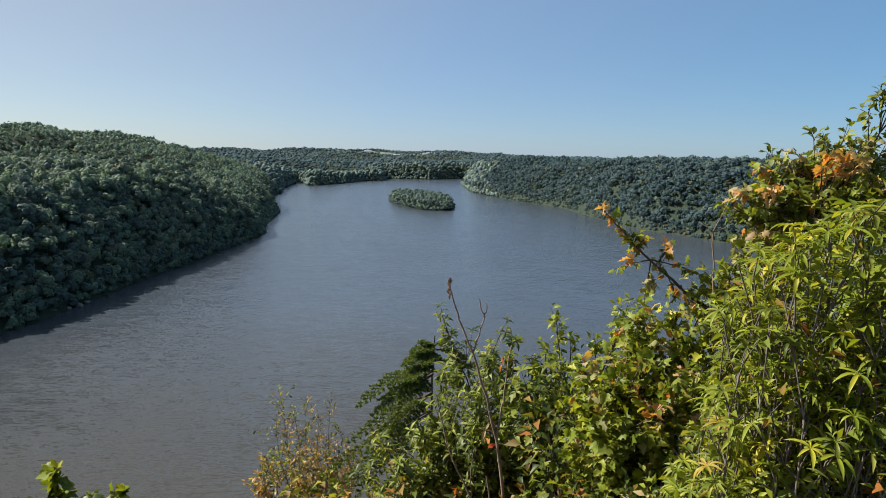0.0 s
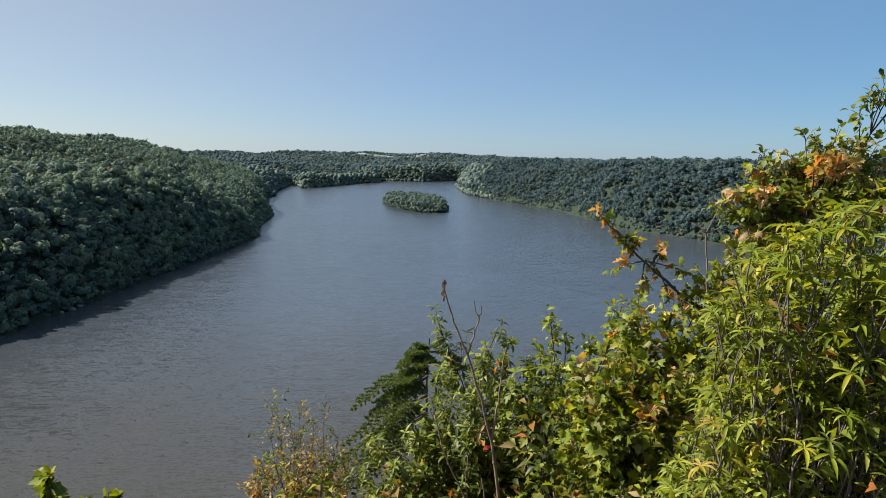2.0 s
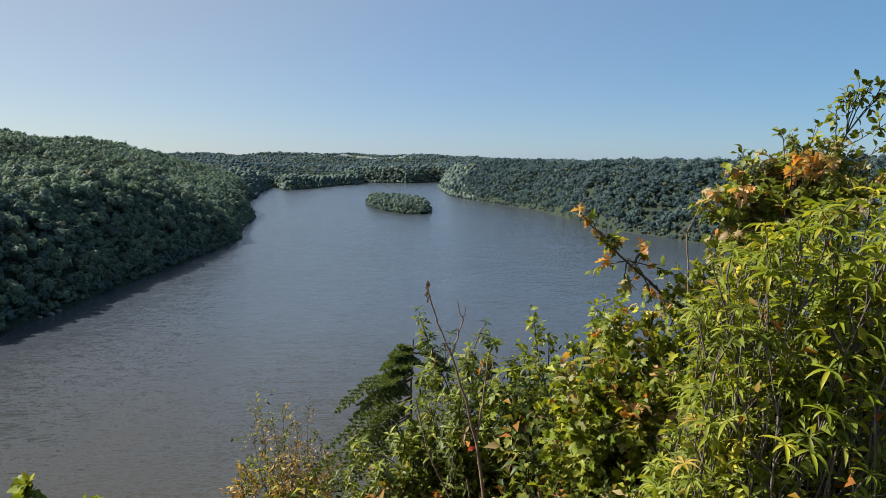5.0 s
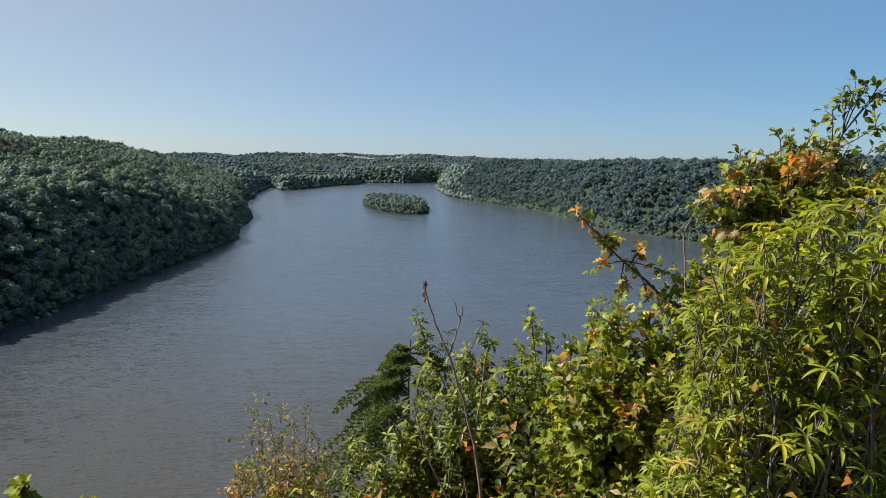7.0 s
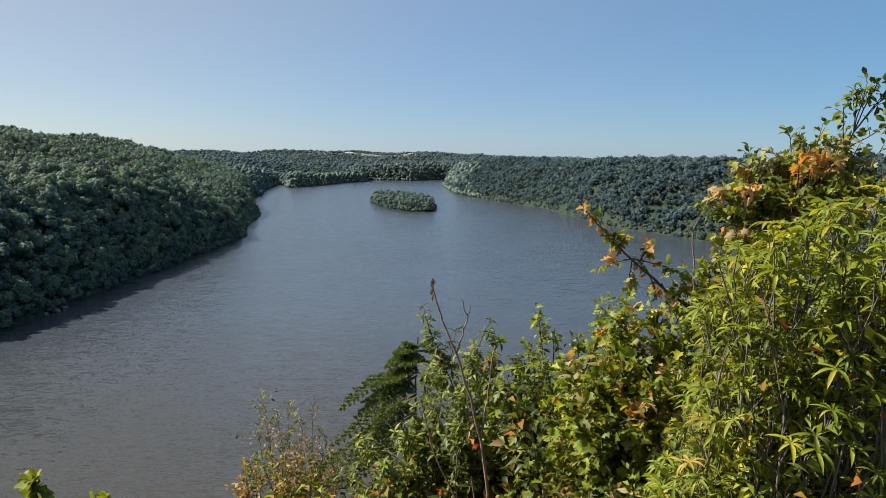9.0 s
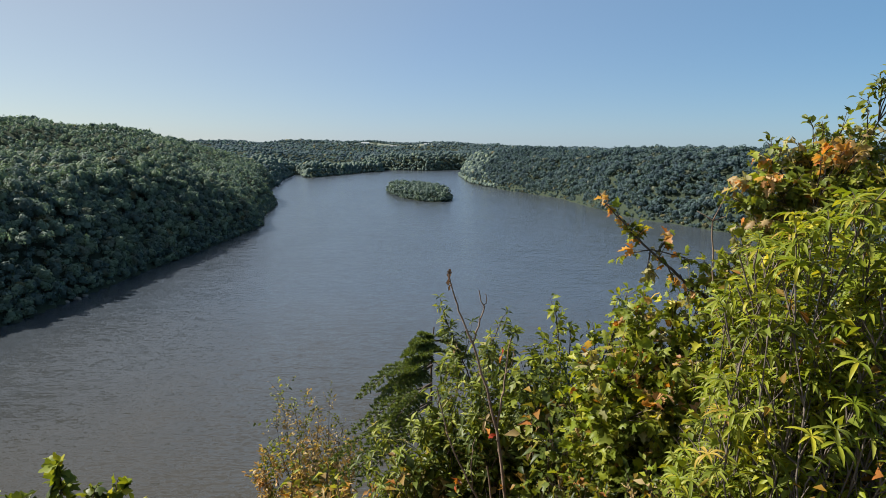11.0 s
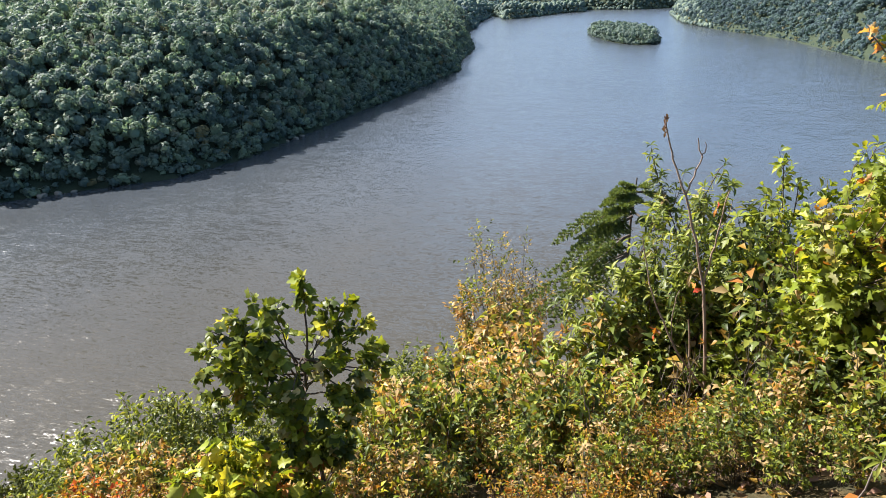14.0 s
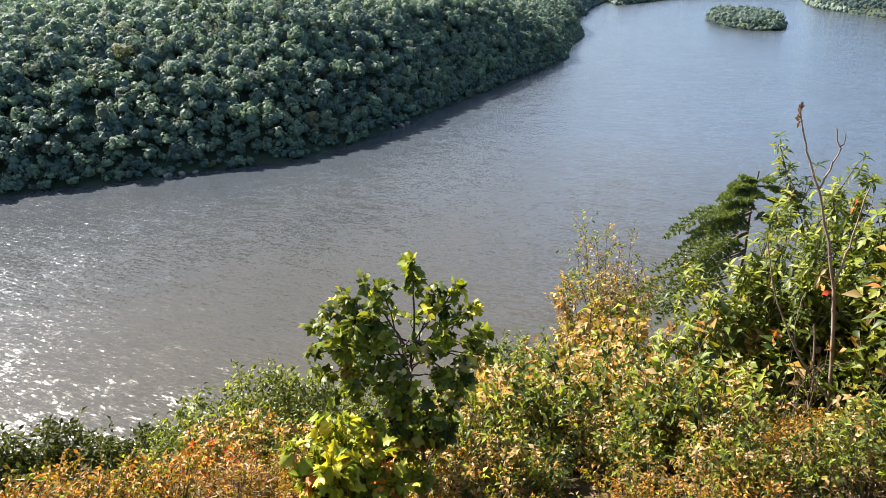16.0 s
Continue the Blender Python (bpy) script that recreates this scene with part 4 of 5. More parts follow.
# ---- shrub with whorls of narrow arching leaves ----
def whorled_shrub():
    b = foot(27, 3.0)
    pl = Plant("whorled_shrub", b, 6, "dense shrub with whorls of narrow yellow-green arching leaves", "shrub", bark=M_STEM)
    r = pl.r
    mats = [(0.36, G_LIME), (0.38, G_FRESH), (0.22, G_DEEP), (0.02, G_LEMON), (0.02, G_YELLOW)]
    top = lambda az: np.interp(az, (20.5, 22, 23, 25, 28, 31, 34, 40), (-27, -19, -12.6, -8.2, -6.2, -4.9, -3.8, -3.6))
    for i in range(250):
        az = r.uniform(20.5, 40)
        hi = top(az)
        el = hi - (r.rand() ** 1.4) * (33 + hi) * 0.95
        if az < 22.5 and el > -23 and i % 4:
            az, el = r.uniform(24, 40), r.uniform(-16, -8)
        d = r.uniform(2.75, 3.8)
        root = foot(27 + (az - 27) * 0.55 + r.normal() * 2, d + r.uniform(0.0, 0.4))
        p = pl.stem(root, at(az, el, d), 0.0055, 0.0025, 0.02, 6, 0.06)
        pl.spray(p, 0.5 if i % 2 else 0.66, 9, 0.15, "lance", mats, 0.095, 1, up=0.7, rosette=8, spread_=0.8)
        pl.spray(p, 0.3, 6, 0.17, "chip", [(0.50, G_LIME), (0.40, G_FRESH), (0.06, G_LEMON), (0.04, G_OCHRE)], 0.062, 4)
    # woody stems fanning out of the crown of the root, with bare side twigs
    for k in range(16):
        az, el, d = r.uniform(22, 38), r.uniform(-16, -8), r.uniform(2.85, 3.3)
        p = pl.stem(foot(31 + r.normal() * 2.2, 3.05 + r.uniform(-0.1, 0.25)), at(az, el, d), 0.010, 0.003, -0.03, 10, 0.07)
        for _ in range(5):
            q = p[r.randint(3, 8)]
            pl.stem(q, q + (r.normal() * 0.12, r.normal() * 0.10, r.uniform(0.10, 0.32)), 0.004, 0.0015, 0.04, 5, 0.08)
    return pl.finish(260)


# ---- sassafras-like shrub behind the dead stem ----
def sassafras():
    b = foot(3.5, 7.2)
    pl = Plant("sassafras_shrub", b, 7, "leafy green sassafras shrub with drooping mitten leaves", "shrub")
    mats = [(0.42, G_DEEP), (0.20, G_DULL), (0.26, G_FRESH), (0.08, G_LIME), (0.02, G_PALE), (0.01, G_TAN)]
    tips = [(0.0, -13.4, 6.0), (5.3, -14.3, 6.0), (6.2, -15.6, 6.0), (2.4, -16.4, 5.9), (8.3, -17.6, 6.0), (0.6, -18.6, 5.7), (4.4, -17.8, 5.6), (-5.0, -24.2, 5.7), (-6.6, -26.5, 5.6), (1.0, -21.0, 5.4), (6.2, -19.6, 5.5), (9.6, -20.8, 5.6), (3.0, -22.5, 5.3), (-1.6, -23.5, 5.4), (6.6, -23.4, 5.3),
            (9.2, -25.0, 5.3), (-4.0, -28.0, 5.3), (0.6, -25.5, 5.3), (4.0, -27.0, 5.2), (8.0, -28.0, 5.1), (-6.5, -29.5, 5.4), (11.2, -22.5, 5.4), (2.0, -30, 5.2), (6.5, -30.5, 5.0), (-2, -31, 5.2), (7.6, -19.6, 5.2), (9.6, -18.6, 5.3), (8.6, -22.2, 5.2), (3.4, -19.6, 5.3), (-2.8, -26.0, 5.3)]
    for az, el, d in tips:
        p = pl.stem(b + pl.r.normal(size=3) * (0.35, 0.25, 0), at(az, el, d * 1.19), 0.016, 0.004, 0.08)
        high = el > -16
        pl.spray(p, 0.74 if high else 0.35, 29, 0.13 if high else 0.32, "long" if az < 5.5 else "mitten", mats, 0.112 if not high else 0.10, 4, rosette=4, droop=0.6)
    return pl.finish(220)


# ---- conifer on the brow ----
def bough_needles(r, line, reach, fresh):
    """A flat bough: side shoots both ways along its line, each set with short needles."""
    V, tw = [], []
    n = 26
    for k in range(n):
        u = 0.22 + 0.78 * k / (n - 1)
        i = min(int(u * (len(line) - 1)), len(line) - 2)
        o = line[i] + (line[i + 1] - line[i]) * (u * (len(line) - 1) - i)
        fwd = unit(line[-1] - line[0])
        side = unit(np.cross(fwd, (0, 0, 1))) * (1 if k % 2 else -1)
        ln = reach * (1.08 - u) ** 0.75 * r.uniform(0.7, 1.15)
        e = o + unit(fwd * 0.8 + side + np.array((0, 0, r.uniform(-0.16, 0.10)))) * ln
        tw.append((o, e))
        m = int(18 + ln * 230)
        c = o + (e - o) * r.uniform(0.05, 1.0, m)[:, None]
        a = unit(unit(e - o) * 0.7 + unit(r.normal(size=(m, 3))) + (0, 0, 0.25)) * (0.046 + 0.016 * fresh) * r.uniform(0.7, 1.2, m)[:, None]
        w = unit(np.cross(a, r.normal(size=(m, 3)))) * 0.012
        V.append(np.stack([c - w, c + w, c + a], 1).reshape(-1, 3))
    return np.concatenate(V), tw


def conifer():
    b = foot(-1.5, 11.5)
    pl = Plant("hemlock_tree", b, 8, "small dark green conifer with flat layered boughs", "tree", bark=M_BARK)
    r = pl.r
    top = at(-0.6, -15.2, 11.2)
    trunk = pl.stem(b, top, 0.07, 0.012, 0.01)
    V = []
    boughs = [(-1.6, -15.8, 11.0), (0.5, -15.8, 11.2), (-2.4, -16.6, 10.8), (1.6, -16.6, 11.2), (-3.2, -17.6, 10.7), (-1.4, -17.6, 10.6), (3.0, -17.6, 11.2), (-4.4, -19.2, 10.4), (-2.6, -18.9, 10.4),
              (-5.2, -20.4, 10.3), (-7.2, -20.9, 10.0), (-5.8, -21.6, 10.0), (-3.6, -21.4, 10.0), (2.0, -19.5, 10.6), (-7.9, -23.7, 9.9), (-6.0, -23.6, 9.9), (-4.4, -23.4, 9.9), (-9.5, -25.6, 9.8), (-7.6, -25.9, 9.7), (-5.6, -25.6, 9.8), (-9.8, -27.6, 9.8), (-7.2, -27.8, 9.6)]
    for az, el, d in boughs:
        e = at(az, el, d)
        k = np.clip((e[2] + 0.15 * np.linalg.norm(e[:2] - top[:2]) - b[2]) / (top[2] - b[2]), 0.15, 0.97)
        o = trunk[0] + (trunk[-1] - trunk[0]) * k
        line = pl.stem(o, e, 0.020, 0.004, 0.04)
        v, tw = bough_needles(r, line, 0.19 + 0.13 * min(np.linalg.norm(e - o), 1.4), r.rand())
        V.append(v - b)
        pl.twigs += [tube([p - b, q - b], 0.004, 0.002, 3) for p, q in tw]
    v = np.concatenate(V)
    ob = from_arrays("needles", v, np.arange(len(v)).reshape(-1, 3), [G_NEEDLE])
    ob.parent = pl.thing
    tagged(ob, kind="stuff")
    return pl.finish(0)


# ---- thin tree with small yellowed leaves ----
def yellow_tree():
    b = foot(-11.5, 14.2)
    pl = Plant("thin_tree", b, 9, "thin half-bare tree with small yellowed leaves", "tree")
    low = [(0.46, G_TAN), (0.14, G_YELLOW), (0.16, G_LIME), (0.12, G_PEACH), (0.12, G_DEEP)]
    high = [(0.40, G_TAN), (0.14, G_LIME), (0.34, G_DEEP), (0.12, G_GREY)]
    for az, el, d in ((-13.7, -20.4, 8.6), (-11.8, -21.2, 8.6), (-9.7, -21.3, 8.6), (-15.0, -25.0, 8.4), (-14.2, -22.6, 8.5), (-12.6, -21.7, 8.4), (-10.6, -22.4, 8.4), (-8.6, -23.4, 8.5),
                      (-14.6, -27.0, 8.2), (-12.8, -25.0, 8.2), (-11.0, -25.2, 8.2), (-9.4, -25.6, 8.2), (-13.4, -28.4, 8.0), (-11.4, -28.0, 8.0), (-9.6, -28.4, 8.0), (-15.4, -26.0, 8.2), (-7.8, -25.0, 8.5), (-8.0, -28.0, 8.2), (-15.2, -29.5, 8.2), (-10.4, -26.8, 8.1), (-12.4, -26.8, 8.1)):
        p = pl.stem(b, at(az, el, d * 1.62), 0.024, 0.003, 0.05)
        top = el > -24
        pl.spray(p, 0.5, 9 if top else 14, 0.7, "chip", high if top else low, 0.085 if top else 0.105, 9 if top else 13, spread_=1.3 if top else 0.9, up=0.3)
        if top:
            pl.spray(p, 0.62, 5, 0.6, "chip", high, 0.05, 4, spread_=1.4, up=0.4)
    return pl.finish(80)


# ---- broad-leaved sapling in front of the water ----
def tulip_sapling():
    b = foot(-30.5, 4.4)
    pl = Plant("tulip_sapling", b, 10, "young tulip tree with large dark green lobed leaves", "tree", bark=M_TWIG)
    mats = [(0.34, G_DEEP), (0.26, G_DULL), (0.23, G_FRESH), (0.14, G_LIME), (0.01, G_LEMON), (0.02, G_OCHRE)]
    mid = beside(-29.6, -33, 4.35)
    pl.stem(b, mid, 0.02, 0.014, 0.0)
    apex = beside(-28.4, -23.2, 4.25)
    lead = pl.stem(mid, apex, 0.013, 0.005, 0.0)
    pl.spray(lead, 0.72, 26, 0.11, "tulip", [(0.6, G_DEEP), (0.4, G_FRESH)], 0.075, 6, up=0.8)
    pl.spray(lead, 0.2, 7, 0.10, "tulip", mats, 0.088, 3, up=0.4)
    for az, el, d in ((-32.8, -24.8, 4.2), (-31.2, -25.4, 4.3), (-34.6, -25.8, 4.2), (-36.4, -26.4, 4.2), (-37.4, -27.9, 4.25), (-37.8, -29.5, 4.3), (-37.6, -31.2, 4.3), (-34.2, -27.8, 4.0), (-32.4, -27.4, 4.0),
                      (-35.6, -29.6, 4.1), (-33.4, -30.2, 4.0), (-31.6, -29.4, 4.0), (-26.4, -25.8, 4.4), (-24.6, -25.6, 4.4), (-23.2, -27.4, 4.4), (-24.6, -28.4, 4.3), (-22.2, -29.6, 4.4), (-22.0, -31.0, 4.4),
                      (-24.4, -31.0, 4.2), (-26.4, -29.6, 4.2), (-27.2, -32.0, 4.1), (-36.2, -33.2, 4.1), (-34.4, -32.6, 4.0), (-32.4, -33.0, 3.95), (-30.2, -31.8, 3.95), (-25.0, -34.0, 4.1), (-27.8, -34.8, 4.0),
                      (-33.0, -35.8, 4.0), (-30.4, -35.4, 3.9), (-28.4, -37.4, 3.95), (-25.8, -37.0, 4.0), (-31.2, -38.4, 3.9), (-28.6, -40.4, 3.85), (-34.4, -38.4, 4.0), (-29.2, -33.2, 3.95), (-26.2, -32.8, 4.1), (-31.2, -34.0, 3.9), (-27.0, -36.0, 3.95), (-24.2, -33.0, 4.2)):
        p = pl.stem(mid + (apex - mid) * pl.r.uniform(0.0, 0.4) if el > -33.5 else b + (mid - b) * pl.r.uniform(0.3, 0.9), beside(az, el, d), 0.008, 0.004, 0.05)
        pl.spray(p, 0.6 if el > -28 else 0.5, 20, 0.13, "tulip", mats + ([(0.10, G_PALE)] if el < -30 else []), 0.072, 8, up=0.4)
    return pl.finish(300)


def yellow_seedling():
    b = foot(-36, 3.9)
    pl = Plant("maple_seedling", b, 12, "low maple seedling with yellow and lime green leaves", "shrub")
    mats = [(0.38, G_LIME), (0.18, G_FRESH), (0.36, G_LEMON), (0.08, G_ORANGE)]
    for az, el, d in ((-40.8, -37.0, 3.7), (-38.8, -35.8, 3.7), (-36.4, -35.8, 3.75), (-34.0, -36.2, 3.8), (-40.4, -39.6, 3.6), (-37.8, -38.8, 3.5), (-35.0, -39.0, 3.5), (-32.4, -38.6, 3.6),
                      (-31.6, -41.0, 3.5), (-36.6, -41.0, 3.45), (-40.0, -42.0, 3.4), (-34.0, -42.0, 3.4)):
        p = pl.stem(b, beside(az, el, d), 0.007, 0.003, 0.05)
        pl.spray(p, 0.3, 34, 0.14, "maple", mats + ([(1.0, G_YELLOW), (0.6, G_ORANGE)] if az < -40.5 else []), 0.1, 4)
    return pl.finish(120)


# ---- the bare dead stem with a withered leaf at its tip ----
def dead_stem():
    b = foot(7.6, 5.95)
    pl = Plant("dead_sapling", b, 13, "bare dead sapling with a withered brown leaf cluster", "dead tree", bark=M_DEAD)
    r = pl.r

    def limb(pts, r0, r1):
        line = []
        for s, e in zip(pts, pts[1:]):
            for u in np.linspace(0, 1, 4)[:-1]:
                line.append(np.asarray(s) * (1 - u) + np.asarray(e) * u)
        line = np.array(line + [pts[-1]])
        line[1:-1] += r.normal(size=(len(line) - 2, 3)) * 0.006
        pl.stems.append(tube(line - b, r0 * 0.95, r1 * 0.95, 7))
        for q in line[2:-1:2]:   # buds and knuckles
            n = unit(r.normal(size=3))
            pl.twigs.append(tube([q - b, q + n * 0.025 - b], r1 * 1.3, r1 * 0.6, 4))

    def spot(az, el, d=5.9):
        return at(az, el, d) + np.array((-0.17, 0, -0.055))

    knee, fork, crotch = spot(7.9, -30.9), spot(6.65, -23.0), spot(4.4, -16.0)
    limb([b, spot(8.7, -36.4), spot(8.3, -34.7), knee, spot(7.4, -27.4), fork], 0.022, 0.015)
    limb([fork, spot(5.6, -19.6), crotch, spot(3.4, -13.9), spot(2.8, -12.2), spot(2.25, -10.2)], 0.014, 0.006)
    limb([crotch, spot(4.9, -14.5), spot(5.3, -12.9), spot(4.85, -11.5)], 0.009, 0.005)
    limb([spot(5.3, -12.9), spot(5.5, -12.4), spot(5.4, -11.8)], 0.006, 0.003)
    limb([fork, spot(7.0, -20.4), spot(7.3, -18.4), spot(7.7, -15.4)], 0.011, 0.005)
    limb([spot(7.3, -18.4), spot(7.9, -17.2), spot(8.0, -16.2)], 0.005, 0.003)
    limb([knee, spot(6.4, -29.7, 5.85), spot(4.6, -27.7, 5.8), spot(3.2, -25.4, 5.8), spot(2.2, -23.4, 5.8), spot(1.3, -19.6, 5.8)], 0.012, 0.005)
    limb([spot(4.6, -27.7, 5.8), spot(4.4, -25.4, 5.8), spot(4.8, -23.6, 5.8)], 0.006, 0.003)
    limb([b + (-0.12, 0.1, 0), spot(6.9, -32.9, 6.0), spot(6.3, -28.6, 6.0), spot(5.8, -25.8, 6.0)], 0.016, 0.007)
    limb([spot(6.9, -34.5, 5.9), spot(5.6, -31.6, 5.9), spot(4.9, -29.0, 5.9)], 0.008, 0.004)
    for i in range(8):
        pl.leaf("mitten", M_SHELL, spot(2.25, -10.1 - 0.22 * i), unit(np.array((0.1, 0.1, 1.0)) + r.normal(size=3) * 0.2), unit(r.normal(size=3)), 0.06)
    for az, el in ((3.0, -27.4), (6.0, -23.3), (7.4, -27.2), (6.9, -16.9), (3.2, -26.8)):
        for _ in range(4):
            pl.leaf("mitten", (G_ORANGE, G_RED, M_SHELL)[r.randint(3)], spot(az, el), unit(np.array((0, 0, -1)) + r.normal(size=3) * 0.6), unit(r.normal(size=3)), 0.075)
    return pl.finish(60)


def dead_shoot():
    """A bare forked shoot sticking out of the maples."""
    b = at(22.6, -16.0, 4.7)
    pl = Plant("dead_shoot", foot(23, 4.8), 14, "bare grey forked shoot among maple leaves", "dead shoot", bark=M_DEAD)
    top = at(21.8, -5.6, 4.5)
    pl.stem(pl.base, b, 0.009, 0.007, 0.0)
    pl.stem(b, top, 0.007, 0.004, 0.0)
    for az, el in ((22.6, -3.6), (20.6, -4.9), (22.8, -5.2)):
        pl.stem(top, at(az, el, 4.5), 0.0035, 0.002, 0.02, 5)
    return pl.finish(0)


def bare_shoots():
    """A clump of thin leafless shoots."""
    pl = Plant("bare_shoots", (0, 0, 0), 31, "clump of thin leafless grey-brown shoots", "dead shrub", "leafless shoots on the slope", bark=M_BARK)
    r = pl.r
    for _ in range(6):
        o = np.array((r.normal() * 0.10, r.normal() * 0.10, -0.1))
        e = o + (r.normal() * 0.16, r.normal() * 0.16, r.uniform(0.6, 1.2))
        p = pl.stem(o, e, 0.0055, 0.002, 0.03, 7, 0.05)
        for _ in range(3):
            i = r.randint(2, 6)
            pl.stem(p[i], p[i] + (r.normal() * 0.12, r.normal() * 0.12, r.uniform(0.08, 0.3)), 0.003, 0.0015, 0.03, 4, 0.05)
    return pl.finish(0)


dead_shoot()
red_maple()
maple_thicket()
bright_sapling()
whorled_shrub()
sassafras()
conifer()
yellow_tree()
tulip_sapling()
yellow_seedling()
dead_stem()


# ---- low growth on the slope ----
def low_bush(name, seed, label, height, width, kind, mats, size, shoots=16, per_m=16, singles=40, start=0.25, bark=None, length=0.16, n_leaf=6):
    pl = Plant(name, (0, 0, 0), seed, label, "shrub", group="low bushes on the slope", bark=bark, fine=False)
    for i in range(shoots):
        a, q = pl.r.uniform(0, 6.283), pl.r.rand() ** 0.5
        e = np.array((math.cos(a) * q * width, math.sin(a) * q * width, height * (1.05 - 0.55 * q * q) * pl.r.uniform(0.75, 1.1)))
        o = np.array((e[0] * 0.25, e[1] * 0.25, -0.12))
        p = pl.stem(o, e, 0.006, 0.002, 0.1, 5)
        pl.spray(p, start, per_m, length, kind, mats, size, n_leaf, up=0.5)
    return pl.finish(singles)


def strew(proto, spots, rng):
    """Copies of a bush at bearings and distances, the first being the bush itself."""
    for i, (az, d, s) in enumerate(spots):
        m = Matrix.Translation(Vector(foot(az, d))) @ pose(0, 0, 0, rng.uniform(-6, 6), rng.uniform(-6, 6), rng.uniform(0, 360))
        ob = proto if i == 0 else copy_thing(proto, m)
        ob.matrix_basis = m @ Matrix.Scale(s, 4)


def ring(rng, n, az0, az1, d0, d1, s0=0.8, s1=1.2):
    spots = [(rng.uniform(az0, az1), rng.uniform(d0, d1), rng.uniform(s0, s1)) for _ in range(n)]
    # the foot of the dead sapling stays open
    return [(az, d, s) for az, d, s in spots if s1 == 0.75 or not (2.5 < az < 9.5 and d < 5.9)]


R = np.random.RandomState(77)
huckle = low_bush("huckleberry_bush", 21, "low huckleberry bush turned ochre and orange", 0.40, 0.42, "chip", [(0.56, G_OCHRE), (0.14, G_ORANGE), (0.09, G_LIME), (0.10, G_TAN), (0.11, G_DEEP)], 0.040, 24, 16, 5)
strew(huckle, ring(R, 32, -74, -41, 4.0, 6.1) + ring(R, 7, -34, -22, 3.3, 4.6, 0.7, 1.0) + ring(R, 8, -26, -8, 4.6, 7.0, 0.7, 1.0)
      + [(3.2, 4.2, 0.7), (4.8, 4.5, 0.75), (6.2, 4.2, 0.7), (7.8, 4.6, 0.75), (9.0, 4.3, 0.7), (5.5, 5.2, 0.8), (7.2, 5.3, 0.8), (3.8, 5.3, 0.8), (8.6, 5.2, 0.8), (5.2, 3.8, 0.6), (8.0, 3.8, 0.6), (2.6, 4.8, 0.8), (6.4, 4.8, 0.8)], R)
red = low_bush("red_bush", 22, "small bush with red autumn leaves", 0.75, 0.4, "chip", [(0.30, G_RED), (0.10, G_ORANGE), (0.60, G_OCHRE)], 0.06, 14, 16, 5)
strew(red, [(-52.5, 6.6, 1.1), (-49.8, 6.6, 1.1), (-51.2, 6.9, 1.2), (-59.5, 6.4, 0.9), (-8, 5.4, 0.5)], R)
grey = low_bush("grey_green_bush", 23, "rounded grey-green leafy bush on the slope", 1.75, 0.9, "chip", [(0.55, G_GREY), (0.3, G_DEEP), (0.15, G_FRESH)], 0.075, 38, 14, 6, 0.25, None, 0.26)
strew(grey, [(-46.2, 9.0, 1.32), (-48.8, 9.4, 1.2), (-43.8, 9.0, 1.2), (-41.2, 9.2, 1.1), (-38.4, 9.2, 1.1), (-51.5, 10.0, 1.1), (-35, 9.2, 1.0), (-20.5, 9.2, 1.12), (-22.5, 9.0, 1.0), (-18.2, 9.4, 1.05),
             (-25, 9.0, 0.9), (-29, 9.2, 0.85)], R)
tan = low_bush("tan_bush", 24, "bush with mixed tan and yellowing leaves", 0.95, 0.55, "flake", [(0.28, G_TAN), (0.10, G_YELLOW), (0.02, G_LEMON), (0.06, G_LIME), (0.26, G_DULL), (0.22, G_OCHRE), (0.05, G_PEACH), (0.03, G_FRESH)], 0.064, 19, 12, 6, 0.3)
strew(tan, [(-48.0, 8.0, 1.5), (-45.5, 7.9, 1.5), (-50.2, 8.3, 1.4), (-43.4, 7.8, 1.3)] + ring(R, 26, -26, 2, 4.8, 7.8, 0.8, 1.3) + ring(R, 18, -33, 12, 3.2, 4.8, 0.45, 0.8) + [(-14.5, 8.0, 1.6), (-12.0, 7.8, 1.7), (-16.5, 8.2, 1.4), (-10, 7.6, 1.6), (-13.5, 10.2, 2.6), (-11.0, 10.0, 2.6), (-15.2, 10.4, 2.3), (-8.6, 9.6, 2.2)], R)
green = low_bush("green_bush", 25, "bright green broad-leaved bush on the slope", 0.8, 0.5, "flake", [(0.10, G_FRESH), (0.22, G_DEEP), (0.46, G_DULL), (0.05, G_LIME), (0.08, G_TAN), (0.09, G_OCHRE)], 0.078, 16, 15, 8, 0.3, None, 0.16, 5)
strew(green, ring(R, 16, -28, 16, 4.2, 7.0, 0.8, 1.2) + ring(R, 4, 8, 22, 3.8, 5.0, 0.7, 1.0) + ring(R, 9, -26, 14, 3.2, 4.2, 0.4, 0.65) + ring(R, 3, 6, 22, 3.1, 3.9, 0.4, 0.6) + [(-1.5, 6.5, 1.9), (2.0, 6.4, 2.0), (5.2, 6.6, 2.0), (8.6, 6.4, 1.9), (11.4, 6.1, 1.8), (5.2, 3.4, 0.5), (8.0, 3.5, 0.55), (10.6, 3.6, 0.5), (12.6, 3.4, 0.5), (2.6, 3.3, 0.45), (7.0, 3.9, 0.55)] + ring(R, 6, -34, -24, 4.6, 6.5, 0.7, 1.0), R)
seedling = low_bush("leafy_seedling", 28, "woody seedling with whorls of bright green leaves", 0.75, 0.35, "long", [(0.22, G_FRESH), (0.06, G_LIME), (0.27, G_DEEP), (0.45, G_DULL)], 0.095, 10, 9, 10, 0.45, None, 0.12, 4)
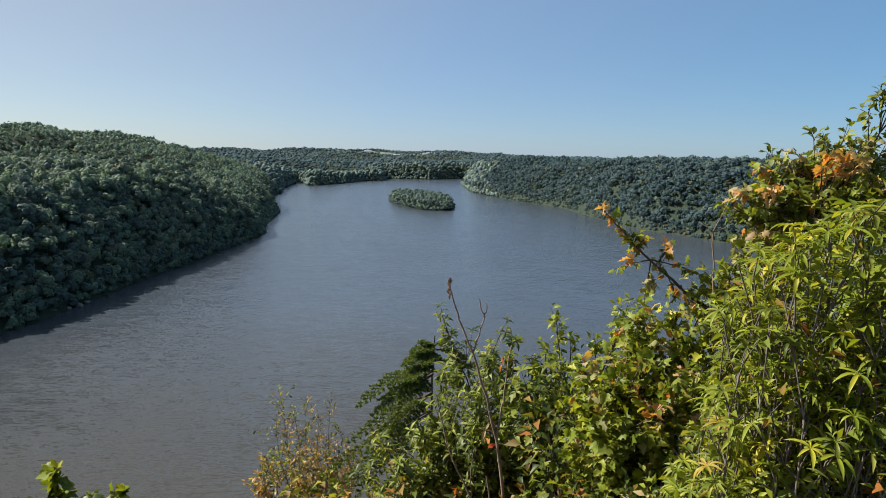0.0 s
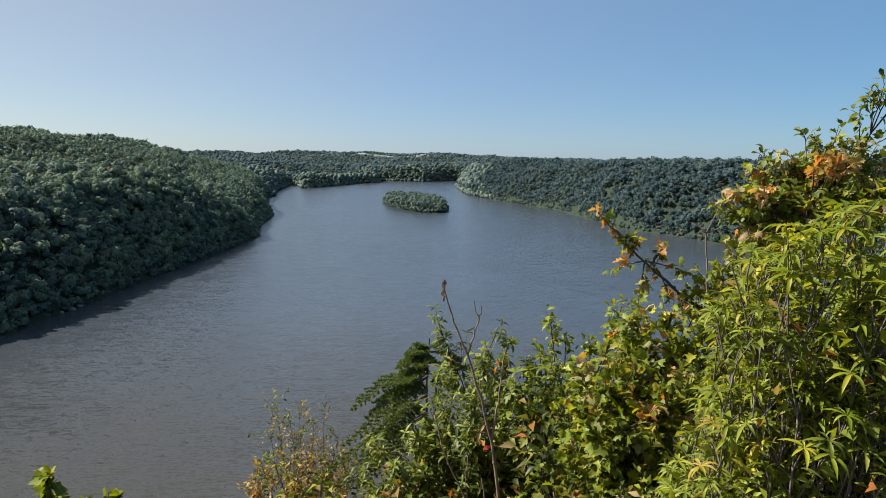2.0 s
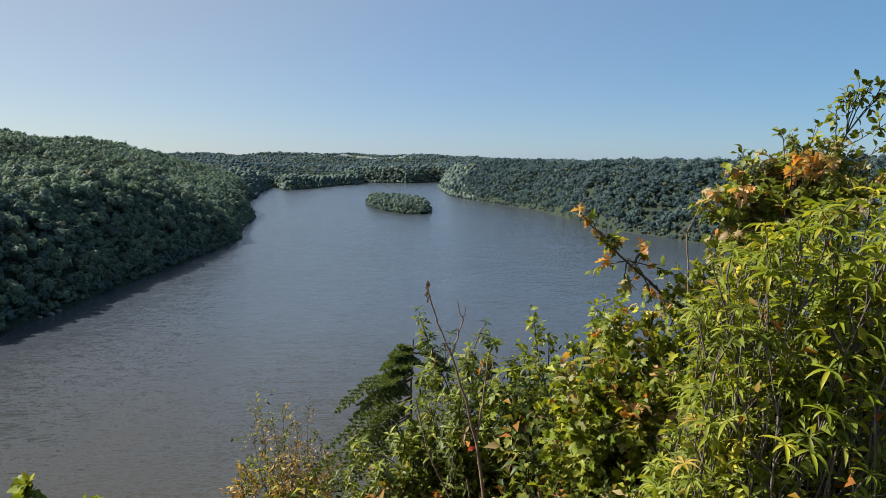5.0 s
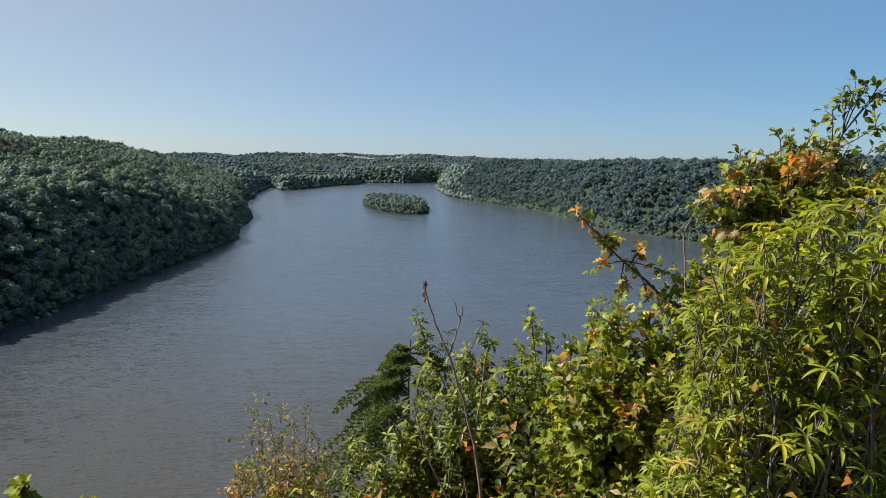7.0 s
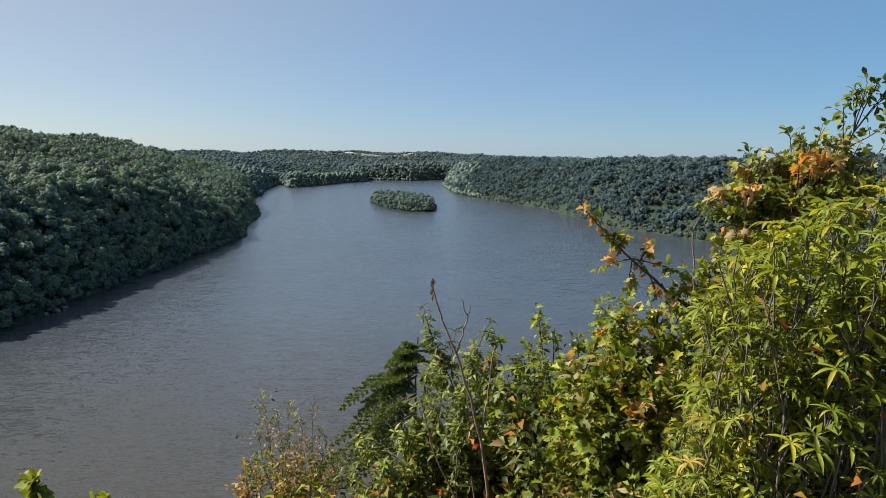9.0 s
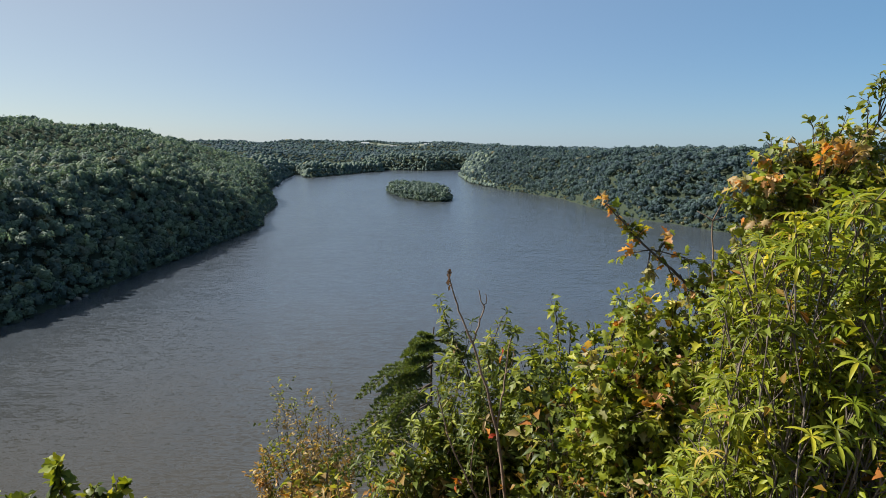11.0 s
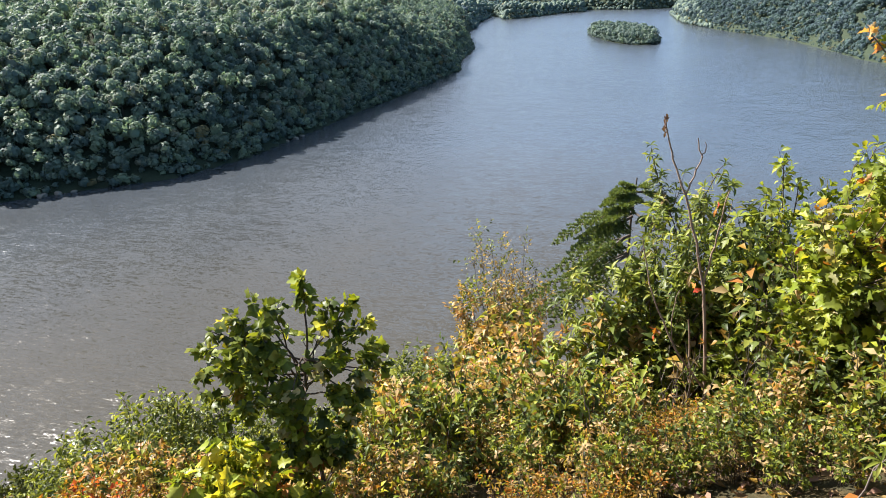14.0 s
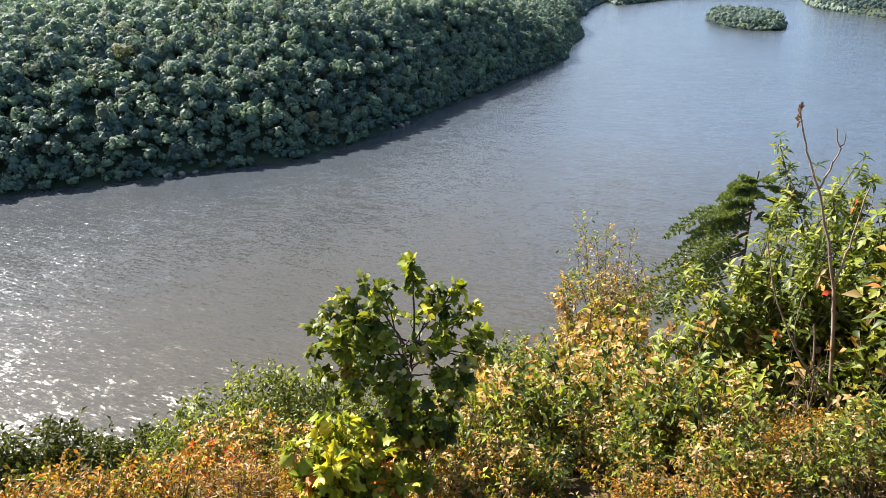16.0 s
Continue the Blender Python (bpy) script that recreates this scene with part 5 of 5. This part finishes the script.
strew(seedling, ring(R, 20, -30, 15, 3.9, 6.6, 0.8, 1.25) + [(-16.6, 8.8, 1.9), (-13.8, 7.6, 1.5), (-24.5, 5.0, 1.2), (-43.5, 6.6, 1.0), (4.0, 4.9, 0.5), (7.6, 5.0, 0.5), (5.8, 4.5, 0.42), (9.2, 4.8, 0.5)], R)
juniper = low_bush("juniper_bush", 26, "dark green spreading juniper bush", 1.45, 0.85, "chip", [(1.0, G_JUNIPER)], 0.085, 34, 12, 0, 0.15, None, 0.26, 7)
strew(juniper, [(-66, 12.0, 1.4), (-63, 12.2, 1.4), (-60, 12.0, 1.35), (-57.2, 11.8, 1.3), (-54.6, 11.6, 1.25), (-69, 12, 1.4), (-72, 12, 1.4)], R)
dry = low_bush("dry_stalks", 27, "tangle of dry straw-coloured stalks", 0.7, 0.4, "needle", [(0.75, G_STRAW), (0.15, G_TAN), (0.1, G_OCHRE)], 0.09, 30, 5, 0, 0.3, M_TWIG, 0.16, 3)
strew(dry, ring(R, 20, -26, 17, 3.3, 4.8, 0.3, 0.55) + [(6.0, 3.6, 0.4), (9.2, 3.4, 0.4), (11.6, 3.9, 0.45), (4.0, 3.5, 0.4)] + ring(R, 8, -70, -40, 4.4, 6, 0.6, 0.9), R)


shoots = bare_shoots()
strew(shoots, [(2.4, 5.3, 1.0), (5.0, 5.7, 1.1), (8.9, 5.5, 1.0), (10.4, 5.2, 0.9), (12.0, 5.0, 0.9), (0.4, 5.0, 0.8), (-3.0, 5.2, 0.8), (-27.0, 4.6, 0.9), (-23.5, 4.7, 0.9), (24.0, 3.3, 0.9), (26.5, 3.1, 0.9), (28.5, 3.2, 1.0), (30.5, 3.1, 0.9), (-9.0, 5.6, 0.8)], R)


# ---- fallen leaves on the open ground ----
def leaf_litter(count):
    r = np.random.RandomState(91)
    az, d = np.radians(r.uniform(-180, 180, count)), r.uniform(0.5, 6.2, count)
    px, py = d * np.sin(az), d * np.cos(az)
    pz = land(px, py) + r.uniform(0.004, 0.03, count)
    V, F, I = [], [], []
    for k in range(count):
        v, f = LEAVES["chip"][k % 2]
        turn = r.uniform(0, 6.283)
        m = basis(np.array((math.cos(turn), math.sin(turn), r.normal() * 0.25)), unit(np.array((0, 0, 1.0)) + r.normal(size=3) * 0.3))
        V.append(v * r.uniform(0.04, 0.10) @ m.T + (px[k], py[k], pz[k]))
        F.append(f + 4 * k)
        I.append(np.full(2, r.choice(4, p=(0.45, 0.3, 0.15, 0.1))))
    ob = from_arrays("leaf_litter", np.concatenate(V), np.concatenate(F), [M_SHELL, G_STRAW, G_OCHRE, G_TAN], np.concatenate(I))
    tagged(ob, "brown and tan fallen leaves strewn on the ground", "leaf litter", kind="stuff")


leaf_litter(15000)
strew(copy_thing(huckle, Matrix.Identity(4)), ring(R, 16, -30, 5, 2.6, 3.5, 0.35, 0.749) + ring(R, 10, -60, -30, 2.6, 3.8, 0.4, 0.7), R)
strew(copy_thing(seedling, Matrix.Identity(4)), ring(R, 9, -20, 20, 2.5, 3.4, 0.25, 0.4), R)
